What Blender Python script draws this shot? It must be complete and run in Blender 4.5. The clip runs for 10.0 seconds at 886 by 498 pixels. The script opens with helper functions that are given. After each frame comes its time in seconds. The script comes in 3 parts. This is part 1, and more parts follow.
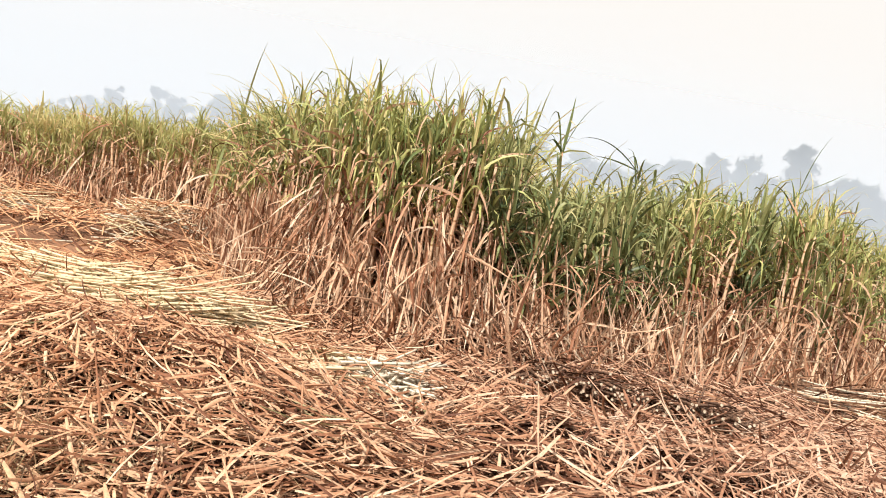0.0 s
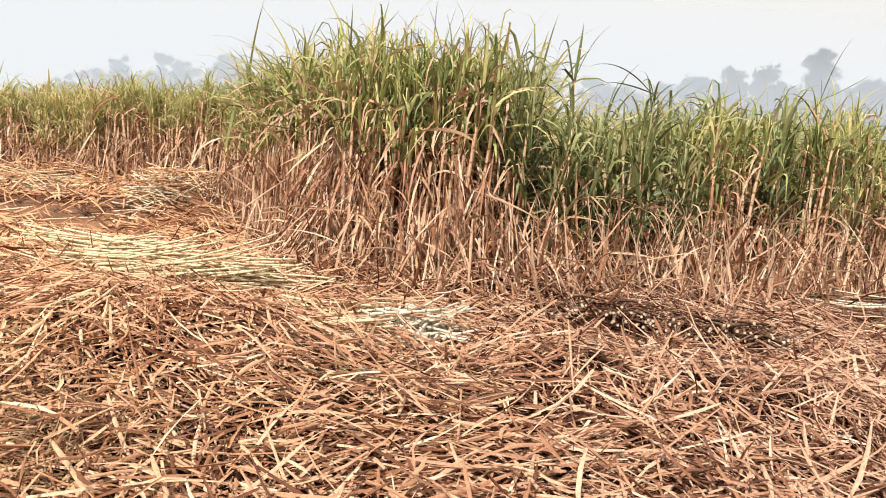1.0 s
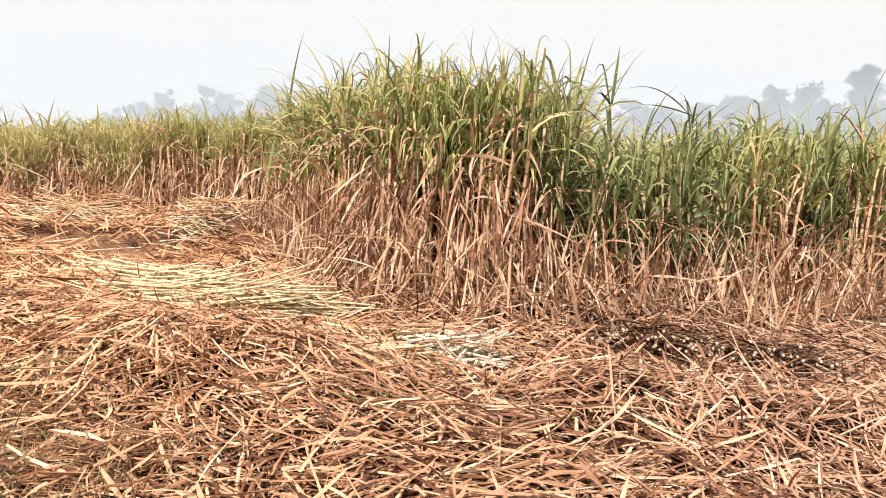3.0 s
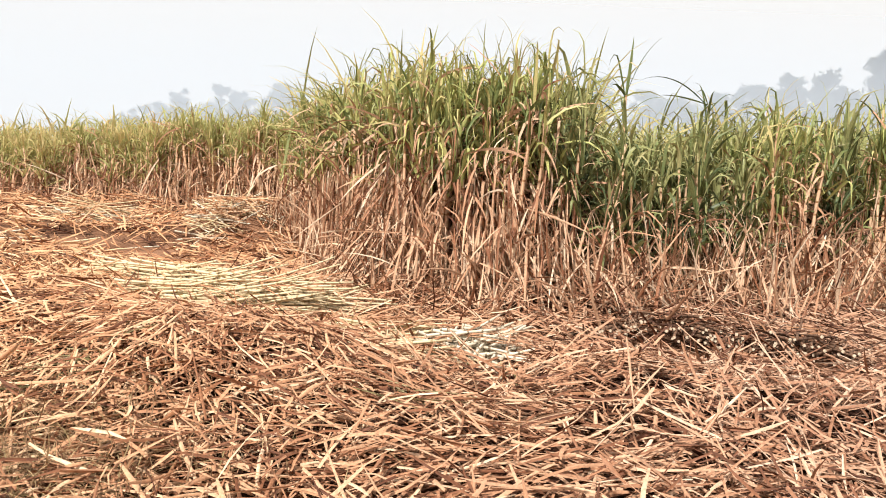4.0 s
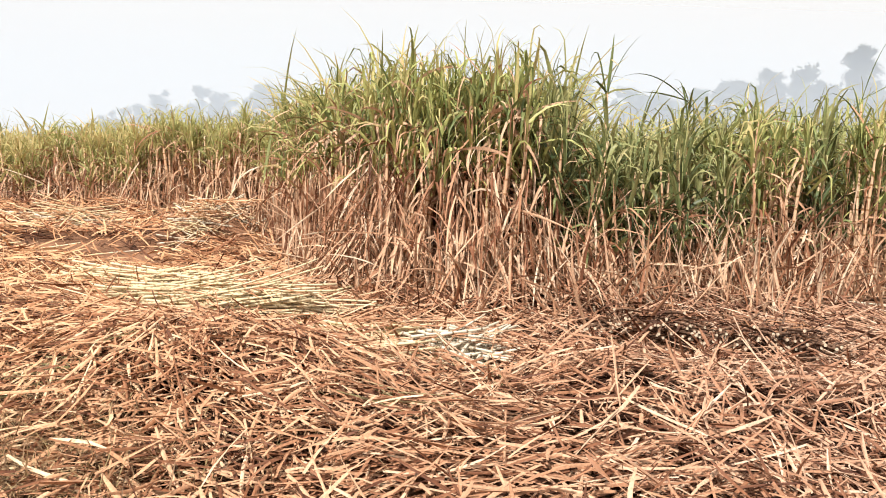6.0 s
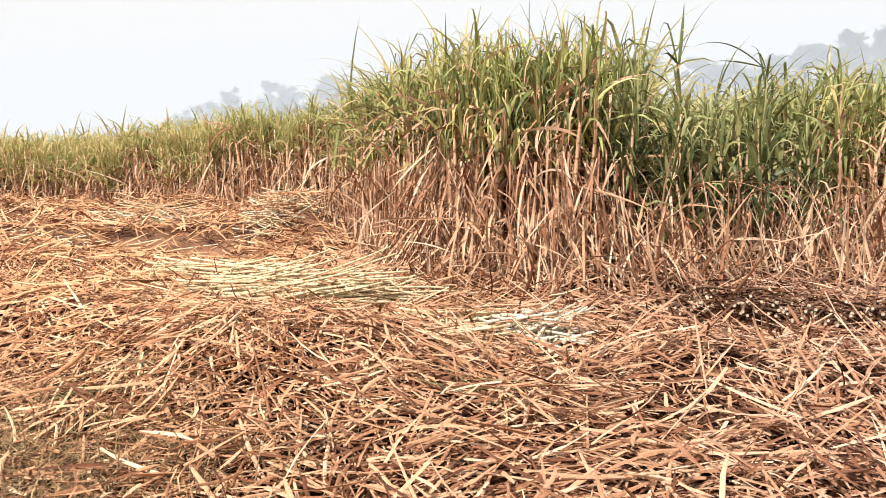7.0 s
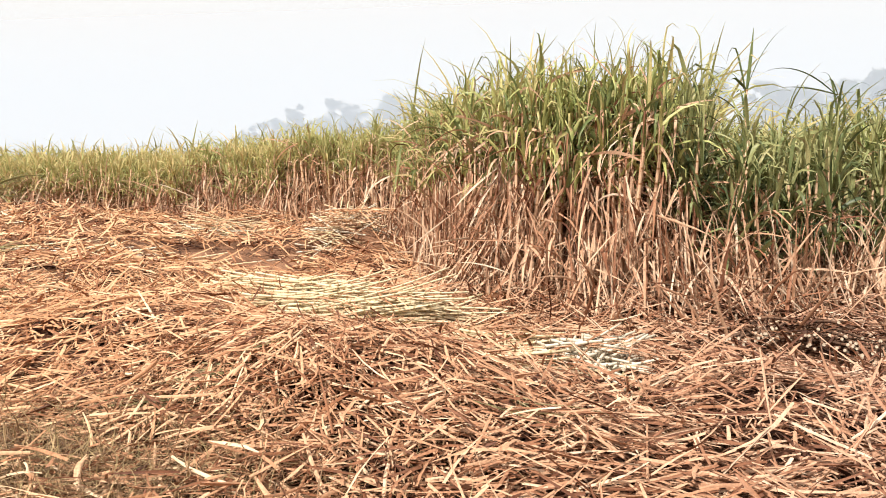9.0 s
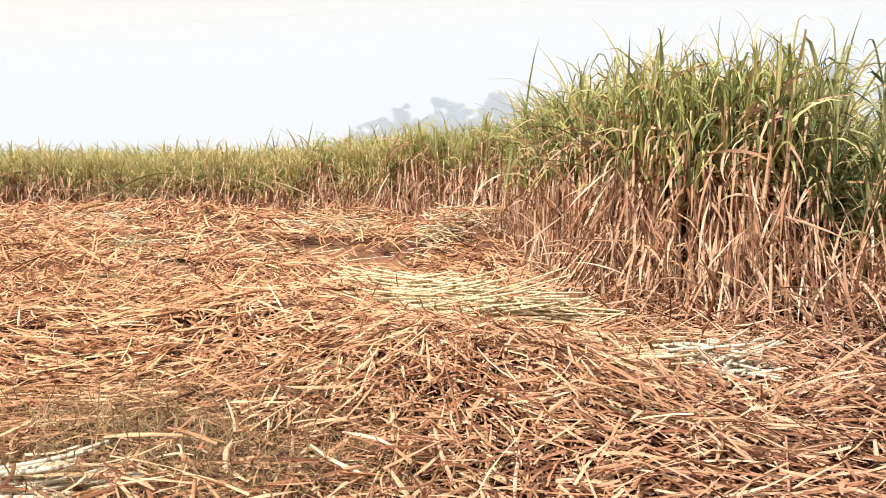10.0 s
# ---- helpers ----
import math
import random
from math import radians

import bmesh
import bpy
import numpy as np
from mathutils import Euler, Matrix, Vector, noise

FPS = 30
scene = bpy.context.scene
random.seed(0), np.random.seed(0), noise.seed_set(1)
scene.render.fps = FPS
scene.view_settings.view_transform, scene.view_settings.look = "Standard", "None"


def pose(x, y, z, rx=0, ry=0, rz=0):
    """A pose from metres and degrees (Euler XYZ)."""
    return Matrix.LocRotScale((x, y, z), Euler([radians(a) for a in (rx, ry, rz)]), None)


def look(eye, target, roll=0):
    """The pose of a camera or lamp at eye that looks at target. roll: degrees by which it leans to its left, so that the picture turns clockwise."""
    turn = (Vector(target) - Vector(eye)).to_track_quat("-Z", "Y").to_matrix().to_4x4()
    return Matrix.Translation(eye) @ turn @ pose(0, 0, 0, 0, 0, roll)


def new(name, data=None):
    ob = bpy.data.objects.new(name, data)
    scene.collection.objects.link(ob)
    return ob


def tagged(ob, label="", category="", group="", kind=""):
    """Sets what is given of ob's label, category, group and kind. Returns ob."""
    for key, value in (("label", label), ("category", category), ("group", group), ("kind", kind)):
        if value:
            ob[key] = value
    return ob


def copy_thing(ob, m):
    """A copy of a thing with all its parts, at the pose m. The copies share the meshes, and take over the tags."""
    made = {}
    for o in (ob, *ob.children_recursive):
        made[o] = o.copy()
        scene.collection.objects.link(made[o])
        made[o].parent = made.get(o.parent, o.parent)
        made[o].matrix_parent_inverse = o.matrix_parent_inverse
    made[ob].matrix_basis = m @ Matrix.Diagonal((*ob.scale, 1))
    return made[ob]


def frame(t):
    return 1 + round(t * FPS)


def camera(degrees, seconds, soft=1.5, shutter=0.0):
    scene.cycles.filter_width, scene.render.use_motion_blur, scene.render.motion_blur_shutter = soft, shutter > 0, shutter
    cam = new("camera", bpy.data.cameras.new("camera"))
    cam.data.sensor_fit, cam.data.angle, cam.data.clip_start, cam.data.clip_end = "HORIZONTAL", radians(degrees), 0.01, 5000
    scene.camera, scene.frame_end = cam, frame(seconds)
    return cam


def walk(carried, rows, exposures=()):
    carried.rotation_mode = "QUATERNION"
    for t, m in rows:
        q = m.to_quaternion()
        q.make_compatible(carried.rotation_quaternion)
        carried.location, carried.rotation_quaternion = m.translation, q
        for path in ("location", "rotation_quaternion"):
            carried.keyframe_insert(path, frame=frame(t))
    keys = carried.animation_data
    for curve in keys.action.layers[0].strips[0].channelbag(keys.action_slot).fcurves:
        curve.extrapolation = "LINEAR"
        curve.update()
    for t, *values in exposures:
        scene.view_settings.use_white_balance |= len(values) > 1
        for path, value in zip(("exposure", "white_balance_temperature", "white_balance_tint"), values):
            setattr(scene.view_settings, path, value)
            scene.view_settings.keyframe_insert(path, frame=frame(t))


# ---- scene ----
LENS = 59.52
PATH = [  # seconds, eye, target, lean
    (0.0, (-0.011, -0.018, 1.185), (0.881, 9.936, 0.856), 9.46),
    (0.5, (-0.003, -0.001, 1.203), (0.843, 9.925, 0.335), 5.60),
    (1.0, (-0.004, 0.004, 1.205), (0.693, 9.918, 0.096), 4.20),
    (1.5, (-0.009, 0.026, 1.209), (0.375, 9.977, 0.302), 3.08),
    (2.0, (-0.016, 0.016, 1.208), (0.191, 9.982, 0.416), 3.20),
    (3.3, (0.003, -0.022, 1.217), (0.152, 9.939, 0.357), 3.00),
    (3.5, (-0.005, -0.010, 1.212), (0.030, 9.943, 0.241), 2.21),
    (4.0, (0.000, -0.008, 1.213), (-0.027, 9.951, 0.312), 2.22),
    (4.5, (0.000, -0.000, 1.212), (-0.000, 9.955, 0.262), 2.00),
    (5.0, (0.003, -0.008, 1.216), (0.031, 9.955, 0.350), 1.94),
    (5.5, (0.006, -0.002, 1.218), (0.148, 9.964, 0.410), 1.87),
    (6.8, (0.006, 0.055, 1.223), (-0.172, 9.990, 0.095), -0.92),
    (7.0, (-0.008, 0.064, 1.220), (-0.736, 9.975, 0.103), -1.20),
    (7.5, (0.017, 0.002, 1.230), (-1.300, 9.876, 0.347), -2.14),
    (8.0, (0.016, 0.009, 1.232), (-1.317, 9.886, 0.424), -2.53),
    (8.5, (0.015, -0.042, 1.236), (-1.386, 9.825, 0.418), -2.07),
    (9.0, (-0.032, 0.017, 1.244), (-1.485, 9.873, 0.378), -0.01),
    (9.5, (-0.079, -0.002, 1.245), (-1.940, 9.785, 0.374), 0.46),
    (10.0, (-0.139, -0.026, 1.253), (-2.884, 9.548, 0.360), 0.13),
]
cam = camera(LENS, 10.0, soft=1.0)
walk(cam, [(t, look(eye, aim, lean)) for t, eye, aim, lean in PATH],
     exposures=[(0.0, 0.37), (0.5, 0.33), (1.0, 0.28), (1.5, 0.33), (2.0, 0.37), (3.5, 0.35), (5.5, 0.37), (10.0, 0.38)])

# ---- sky, sun, exposure ----
SUN_EL, SUN_AZ = radians(53), radians(206)      # azimuth clockwise from straight ahead: behind the camera, to its left
world = bpy.data.worlds.new("hazy_sky")
scene.world = world
world.use_nodes = True
wn = world.node_tree
wn.nodes.clear()
w_out = wn.nodes.new("ShaderNodeOutputWorld")
w_bg = wn.nodes.new("ShaderNodeBackground")
w_sky = wn.nodes.new("ShaderNodeTexSky")
w_sky.sky_type, w_sky.sun_disc = "NISHITA", False
w_sky.sun_elevation, w_sky.sun_rotation = SUN_EL, SUN_AZ
w_sky.dust_density, w_sky.air_density = 6.0, 1.0
w_mix = wn.nodes.new("ShaderNodeMix")
w_mix.data_type = "RGBA"
w_mix.inputs[0].default_value = 0.95
w_mix.inputs[7].default_value = (10.35, 9.92, 9.4, 1)   # overcast white veil over the clear sky
wn.links.new(w_sky.outputs[0], w_mix.inputs[6])
wn.links.new(w_mix.outputs[2], w_bg.inputs[0])
w_bg.inputs[1].default_value = 0.078
wn.links.new(w_bg.outputs[0], w_out.inputs[0])

sun = new("sun", bpy.data.lights.new("sun", "SUN"))
sun.data.energy, sun.data.angle, sun.data.color = 5.0, radians(3), (1.0, 0.955, 0.885)
sun_dir = Vector((math.sin(SUN_AZ) * math.cos(SUN_EL), math.cos(SUN_AZ) * math.cos(SUN_EL), math.sin(SUN_EL)))
sun.matrix_world = look(sun_dir * 60, (0, 0, 0))

# ---- materials ----
rng = np.random.default_rng(7)


def shader(name, rough=0.7):
    m = bpy.data.materials.new(name)
    m.use_nodes = True
    nt = m.node_tree
    p = nt.nodes["Principled BSDF"]
    p.inputs["Roughness"].default_value = rough
    p.inputs["Specular IOR Level"].default_value = 0.25
    return m, nt, p


def ramp(nt, source, stops):
    r = nt.nodes.new("ShaderNodeValToRGB")
    e = r.color_ramp.elements
    while len(e) < len(stops):
        e.new(0.5)
    for k, (pos, col) in enumerate(stops):
        e[k].position, e[k].color = pos, (*col, 1)
    nt.links.new(source, r.inputs[0])
    return r.outputs[0]


def grain(nt, scale, detail=3.0, stretch=(1, 1, 1), coord="Object"):
    tc = nt.nodes.new("ShaderNodeTexCoord")
    mp = nt.nodes.new("ShaderNodeMapping")
    mp.inputs["Scale"].default_value = stretch
    nz = nt.nodes.new("ShaderNodeTexNoise")
    nz.inputs["Scale"].default_value, nz.inputs["Detail"].default_value = scale, detail
    nt.links.new(tc.outputs[coord], mp.inputs[0])
    nt.links.new(mp.outputs[0], nz.inputs["Vector"])
    return nz.outputs["Fac"]


def mixed(nt, fac, a, b, mode="MIX"):
    m = nt.nodes.new("ShaderNodeMix")
    m.data_type, m.blend_type = "RGBA", mode
    for sock, val in ((0, fac), (6, a), (7, b)):
        if isinstance(val, (int, float)):
            m.inputs[sock].default_value = val
        elif isinstance(val, tuple):
            m.inputs[sock].default_value = (*val, 1)
        else:
            nt.links.new(val, m.inputs[sock])
    return m.outputs[2]


def leaf_material(name, stops, blotch, blotch_amount, thin=0.25, single=False, rough=0.6, drift=None):
    """A leaf: its colour drawn leaf by leaf from the stops, with blotches, fine grain and some light through it."""
    m, nt, p = shader(name, rough)
    if single:
        pick = nt.nodes.new("ShaderNodeObjectInfo").outputs["Random"]
    else:
        pick = nt.nodes.new("ShaderNodeNewGeometry").outputs["Random Per Island"]
    col = ramp(nt, pick, stops)
    spots = ramp(nt, grain(nt, 9.0, 4.0), [(0.42, (0, 0, 0)), (0.72, (1, 1, 1))])
    sc = nt.nodes.new("ShaderNodeMath")
    sc.operation = "MULTIPLY"
    sc.inputs[1].default_value = blotch_amount
    nt.links.new(spots, sc.inputs[0])
    col = mixed(nt, sc.outputs[0], col, blotch)
    fine = ramp(nt, grain(nt, 90.0, 2.0), [(0.3, (0.72, 0.72, 0.72)), (0.7, (1.12, 1.12, 1.12))])
    col = mixed(nt, 1.0, col, fine, "MULTIPLY")
    if drift:      # older, more ochre straw towards one side of the field
        place = nt.nodes.new("ShaderNodeSeparateXYZ")
        nt.links.new(nt.nodes.new("ShaderNodeNewGeometry").outputs["Position"], place.inputs[0])
        way = nt.nodes.new("ShaderNodeMapRange")
        way.inputs["From Min"].default_value, way.inputs["From Max"].default_value = drift[0]
        nt.links.new(place.outputs[0], way.inputs["Value"])
        col = mixed(nt, 1.0, col, mixed(nt, way.outputs[0], drift[1], drift[2]), "MULTIPLY")
    nt.links.new(col, p.inputs["Base Color"])
    tr = nt.nodes.new("ShaderNodeBsdfTranslucent")
    nt.links.new(col, tr.inputs[0])
    mx = nt.nodes.new("ShaderNodeMixShader")
    mx.inputs[0].default_value = thin
    nt.links.new(p.outputs[0], mx.inputs[1])
    nt.links.new(tr.outputs[0], mx.inputs[2])
    nt.links.new(mx.outputs[0], nt.nodes["Material Output"].inputs[0])
    return m


STRAW = [(0.0, (0.09, 0.034, 0.020)), (0.16, (0.22, 0.098, 0.055)), (0.34, (0.42, 0.230, 0.140)), (0.65, (0.56, 0.345, 0.226)),
         (0.9, (0.66, 0.455, 0.318)), (1.0, (0.79, 0.63, 0.48))]
# under-layer colours: dark browns that paint the shade in the straw's gaps
GAP_SHADE = [(0.0, (0.03, 0.012, 0.007)), (0.6, (0.085, 0.033, 0.018)), (1.0, (0.20, 0.080, 0.042))]
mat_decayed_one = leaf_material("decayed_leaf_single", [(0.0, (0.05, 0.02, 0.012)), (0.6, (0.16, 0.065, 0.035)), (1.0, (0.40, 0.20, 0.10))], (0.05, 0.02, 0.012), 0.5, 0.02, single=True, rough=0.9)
mat_gap_shade = leaf_material("gap_shade_leaf", GAP_SHADE, (0.05, 0.02, 0.012), 0.5, 0.02, rough=0.9)
# inner leaves: the shade inside the stand is put into this dark brown
mat_inner_shade = leaf_material("inner_shade_leaf", [(0.0, (0.05, 0.02, 0.012)), (0.6, (0.13, 0.055, 0.03)), (1.0, (0.24, 0.115, 0.06))], (0.05, 0.02, 0.012), 0.5, 0.04, rough=0.85)
OCHRE = ((-3.2, 1.8), (1.17, 1.06, 0.87), (0.90, 0.855, 0.85))
mat_straw = leaf_material("dry_leaf_straw", STRAW, (0.30, 0.13, 0.06), 0.35, 0.04, drift=OCHRE)
mat_straw_one = leaf_material("dry_leaf_straw_single", [(0.0, (0.34, 0.165, 0.09))] + STRAW[2:], (0.24, 0.10, 0.04), 0.3, 0.06, single=True, drift=OCHRE)
DRY = [(0.0, (0.09, 0.032, 0.018)), (0.12, (0.26, 0.108, 0.054)), (0.30, (0.52, 0.295, 0.178)), (0.8, (0.67, 0.45, 0.30)), (1.0, (0.76, 0.61, 0.45))]
mat_dry = leaf_material("dry_hanging_leaf", DRY, (0.26, 0.10, 0.045), 0.4, 0.08)
GREEN = [(0.0, (0.045, 0.07, 0.028)), (0.22, (0.165, 0.21, 0.072)), (0.5, (0.42, 0.45, 0.155)), (0.80, (0.54, 0.53, 0.21)), (0.94, (0.60, 0.48, 0.23)), (1.0, (0.66, 0.47, 0.29))]
mat_green = leaf_material("green_cane_leaf", GREEN, (0.40, 0.32, 0.12), 0.4, 0.22, rough=0.42)
mat_green_one = leaf_material("green_cane_leaf_single", [(0.0, (0.06, 0.09, 0.035)), (1.0, (0.17, 0.21, 0.075))], (0.30, 0.28, 0.11), 0.3, 0.2, single=True, rough=0.5)
FRESH = [(0.0, (0.03, 0.05, 0.025)), (0.3, (0.09, 0.125, 0.05)), (0.6, (0.22, 0.26, 0.10)), (0.88, (0.38, 0.38, 0.17)), (1.0, (0.55, 0.42, 0.22))]
mat_fresh = leaf_material("fresh_cane_leaf", FRESH, (0.34, 0.28, 0.11), 0.35, 0.22, rough=0.42)
FIELD = [(0.0, (0.24, 0.27, 0.10)), (0.35, (0.43, 0.44, 0.165)), (0.7, (0.57, 0.51, 0.215)), (1.0, (0.70, 0.53, 0.28))]
mat_field = leaf_material("yellow_green_cane_leaf", FIELD, (0.52, 0.40, 0.19), 0.4, 0.38, rough=0.55)
CUT = [(0.0, (0.12, 0.13, 0.05)), (0.5, (0.25, 0.24, 0.11)), (1.0, (0.42, 0.36, 0.20))]
mat_olive = leaf_material("yellowed_leaf_trash", [(0.0, (0.22, 0.14, 0.05)), (0.5, (0.42, 0.30, 0.11)), (1.0, (0.58, 0.46, 0.20))], (0.3, 0.2, 0.07), 0.4, 0.1, single=True)
mat_cut = leaf_material("wilted_green_leaf", CUT, (0.34, 0.22, 0.10), 0.5, 0.25, single=True)


mat_cut_many = leaf_material("matted_dry_grass", [(0.0, (0.13, 0.07, 0.035)), (0.5, (0.33, 0.195, 0.098)), (0.68, (0.29, 0.22, 0.10)), (1.0, (0.55, 0.38, 0.21))], (0.2, 0.12, 0.06), 0.4, 0.2)


def stalk_material(name, base, alt, ring, rough=0.55):
    """Cane rind with rings at the joints, every 12 cm along the stalk's own length."""
    m, nt, p = shader(name, rough)
    pick = nt.nodes.new("ShaderNodeObjectInfo").outputs["Random"]
    col = mixed(nt, pick, base, alt)
    col = mixed(nt, grain(nt, 14.0, 4.0, (1, 1, 0.3)), col, alt)
    tc = nt.nodes.new("ShaderNodeTexCoord")
    sx = nt.nodes.new("ShaderNodeSeparateXYZ")
    nt.links.new(tc.outputs["Object"], sx.inputs[0])
    fr = nt.nodes.new("ShaderNodeMath")
    fr.operation = "PINGPONG"
    fr.inputs[1].default_value = 0.06
    nt.links.new(sx.outputs[2], fr.inputs[0])
    band = nt.nodes.new("ShaderNodeMath")
    band.operation = "LESS_THAN"
    band.inputs[1].default_value = 0.008
    nt.links.new(fr.outputs[0], band.inputs[0])
    nt.links.new(mixed(nt, band.outputs[0], col, ring), p.inputs["Base Color"])
    return m


mat_stalk = stalk_material("cane_rind_dry", (0.56, 0.33, 0.19), (0.72, 0.50, 0.33), (0.34, 0.17, 0.075))
mat_pale = stalk_material("cane_rind_pale", (0.47, 0.36, 0.195), (0.68, 0.555, 0.365), (0.37, 0.28, 0.15))
mat_grey = stalk_material("cane_rind_grey", (0.42, 0.36, 0.27), (0.68, 0.61, 0.48), (0.22, 0.165, 0.11))
mat_dark = stalk_material("cane_rind_dark", (0.065, 0.033, 0.022), (0.21, 0.115, 0.07), (0.04, 0.022, 0.014), 0.95)
mat_end, nt_, p_ = shader("cane_cut_end", 0.7)
nt_.links.new(ramp(nt_, grain(nt_, 70.0), [(0.3, (0.36, 0.27, 0.18)), (0.7, (0.62, 0.52, 0.40))]), p_.inputs["Base Color"])

mat_soil, nt_, p_ = shader("red_brown_soil", 0.95)
soil_a = ramp(nt_, grain(nt_, 1.6, 6.0), [(0.3, (0.16, 0.075, 0.04)), (0.7, (0.32, 0.165, 0.095))])
soil_b = ramp(nt_, grain(nt_, 40.0, 4.0), [(0.3, (0.65, 0.65, 0.65)), (0.7, (1.15, 1.15, 1.15))])
nt_.links.new(mixed(nt_, 1.0, soil_a, soil_b, "MULTIPLY"), p_.inputs["Base Color"])
bump = nt_.nodes.new("ShaderNodeBump")
bump.inputs["Strength"].default_value, bump.inputs["Distance"].default_value = 0.8, 0.04
nt_.links.new(grain(nt_, 25.0, 6.0), bump.inputs["Height"])
nt_.links.new(bump.outputs[0], p_.inputs["Normal"])

mat_bark, nt_, p_ = shader("pale_bark", 0.9)
nt_.links.new(ramp(nt_, grain(nt_, 3.0, 4.0, (1, 1, 0.2)), [(0.3, (0.10, 0.085, 0.07)), (0.7, (0.22, 0.20, 0.17))]), p_.inputs["Base Color"])
TREE = [(0.0, (0.04, 0.055, 0.03)), (0.5, (0.07, 0.09, 0.045)), (1.0, (0.11, 0.13, 0.065))]
mat_tree = leaf_material("tree_foliage", TREE, (0.06, 0.075, 0.04), 0.4, 0.25)

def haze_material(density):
    """Haze painted as a dull pale blue, lit like any surface; partly clear, and clearer with height."""
    m, nt, p = shader("painted_haze", 1.0)
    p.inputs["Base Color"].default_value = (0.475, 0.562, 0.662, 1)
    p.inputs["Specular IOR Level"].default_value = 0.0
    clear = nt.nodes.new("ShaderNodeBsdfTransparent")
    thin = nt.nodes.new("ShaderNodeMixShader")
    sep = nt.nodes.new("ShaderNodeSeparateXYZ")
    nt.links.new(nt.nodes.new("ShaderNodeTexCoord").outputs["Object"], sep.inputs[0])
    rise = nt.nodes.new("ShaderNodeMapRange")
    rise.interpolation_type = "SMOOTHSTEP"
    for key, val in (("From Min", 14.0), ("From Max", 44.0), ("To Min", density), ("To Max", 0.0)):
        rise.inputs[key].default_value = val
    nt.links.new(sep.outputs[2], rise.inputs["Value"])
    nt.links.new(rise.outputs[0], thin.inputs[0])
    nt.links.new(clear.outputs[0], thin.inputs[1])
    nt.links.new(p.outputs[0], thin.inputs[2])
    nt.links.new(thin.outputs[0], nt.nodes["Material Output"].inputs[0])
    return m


# ---- mesh helpers ----
def quad_mesh(name, verts, quads, smooth=True):
    me = bpy.data.meshes.new(name)
    n = len(quads)
    me.vertices.add(len(verts))
    me.vertices.foreach_set("co", np.ascontiguousarray(verts, dtype=np.float32).ravel())
    me.loops.add(n * 4)
    me.loops.foreach_set("vertex_index", np.ascontiguousarray(quads, dtype=np.int32).ravel())
    me.polygons.add(n)
    me.polygons.foreach_set("loop_start", np.arange(0, n * 4, 4, dtype=np.int32))
    me.polygons.foreach_set("use_smooth", np.full(n, smooth))
    me.update(calc_edges=True)
    return me


def smooth(a, b, v):
    t = np.clip((np.asarray(v, float) - a) / (b - a), 0, 1)
    return t * t * (3 - 2 * t)


LEAF = ((0.0, 0.5), (0.12, 0.85), (0.34, 1.0), (0.58, 0.78), (0.78, 0.44), (0.92, 0.2), (1.0, 0.03))
STRIP = ((0.0, 0.75), (0.15, 1.0), (0.6, 1.0), (0.9, 0.85), (1.0, 0.55))


def ribbons(p0, az, el, length, width, bend, curl=0.0, twist=0.0, power=1.6, segs=6, fold=0.25, profile=LEAF, floor=None, kink=None):
    """Many leaf blades at once: arched ribbons with a folded midrib. Returns vertices and quads."""
    n = len(p0)
    full = lambda v: np.broadcast_to(np.asarray(v, float), (n,))
    az, el, length, width, bend, curl, twist = map(full, (az, el, length, width, bend, curl, twist))
    s = np.linspace(0, 1, segs + 1)
    prof = np.interp(s, [a for a, _ in profile], [b for _, b in profile])
    e = el[:, None] + bend[:, None] * s[None, :] ** power
    a = az[:, None] + curl[:, None] * s[None, :]
    if kink is not None:      # where along the blade it is broken over, and by how much
        e = np.maximum(e - kink[1][:, None] * smooth(-0.02, 0.14, s[None, :] - kink[0][:, None]), -1.5)
    d = np.stack([np.cos(e) * np.cos(a), np.cos(e) * np.sin(a), np.sin(e)], -1)
    step = (d[:, :-1] + d[:, 1:]) * 0.5 * (length / segs)[:, None, None]
    pts = np.concatenate([np.zeros((n, 1, 3)), np.cumsum(step, 1)], 1) + np.asarray(p0, float)[:, None, :]
    side = np.stack([-np.sin(a), np.cos(a), np.zeros_like(a)], -1)
    nrm = np.cross(d, side)
    tw = twist[:, None] * (0.4 + 0.6 * s[None, :])
    side, nrm = (side * np.cos(tw)[..., None] + nrm * np.sin(tw)[..., None], nrm * np.cos(tw)[..., None] - side * np.sin(tw)[..., None])
    half = 0.5 * width[:, None, None] * prof[None, :, None]
    rows = [pts - side * half, pts + side * half]
    if fold:
        rows.insert(1, pts - nrm * half * 2 * fold)
    k = len(rows)
    v = np.stack(rows, 2).reshape(n * (segs + 1) * k, 3)
    if floor is not None:
        v[:, 2] = np.maximum(v[:, 2], floor(v[:, 0], v[:, 1]))
    base = (np.arange(n) * (segs + 1) * k)[:, None, None] + (np.arange(segs) * k)[None, :, None] + np.arange(k - 1)[None, None, :]
    q = np.stack([base, base + 1, base + k + 1, base + k], -1).reshape(-1, 4)
    return v, q


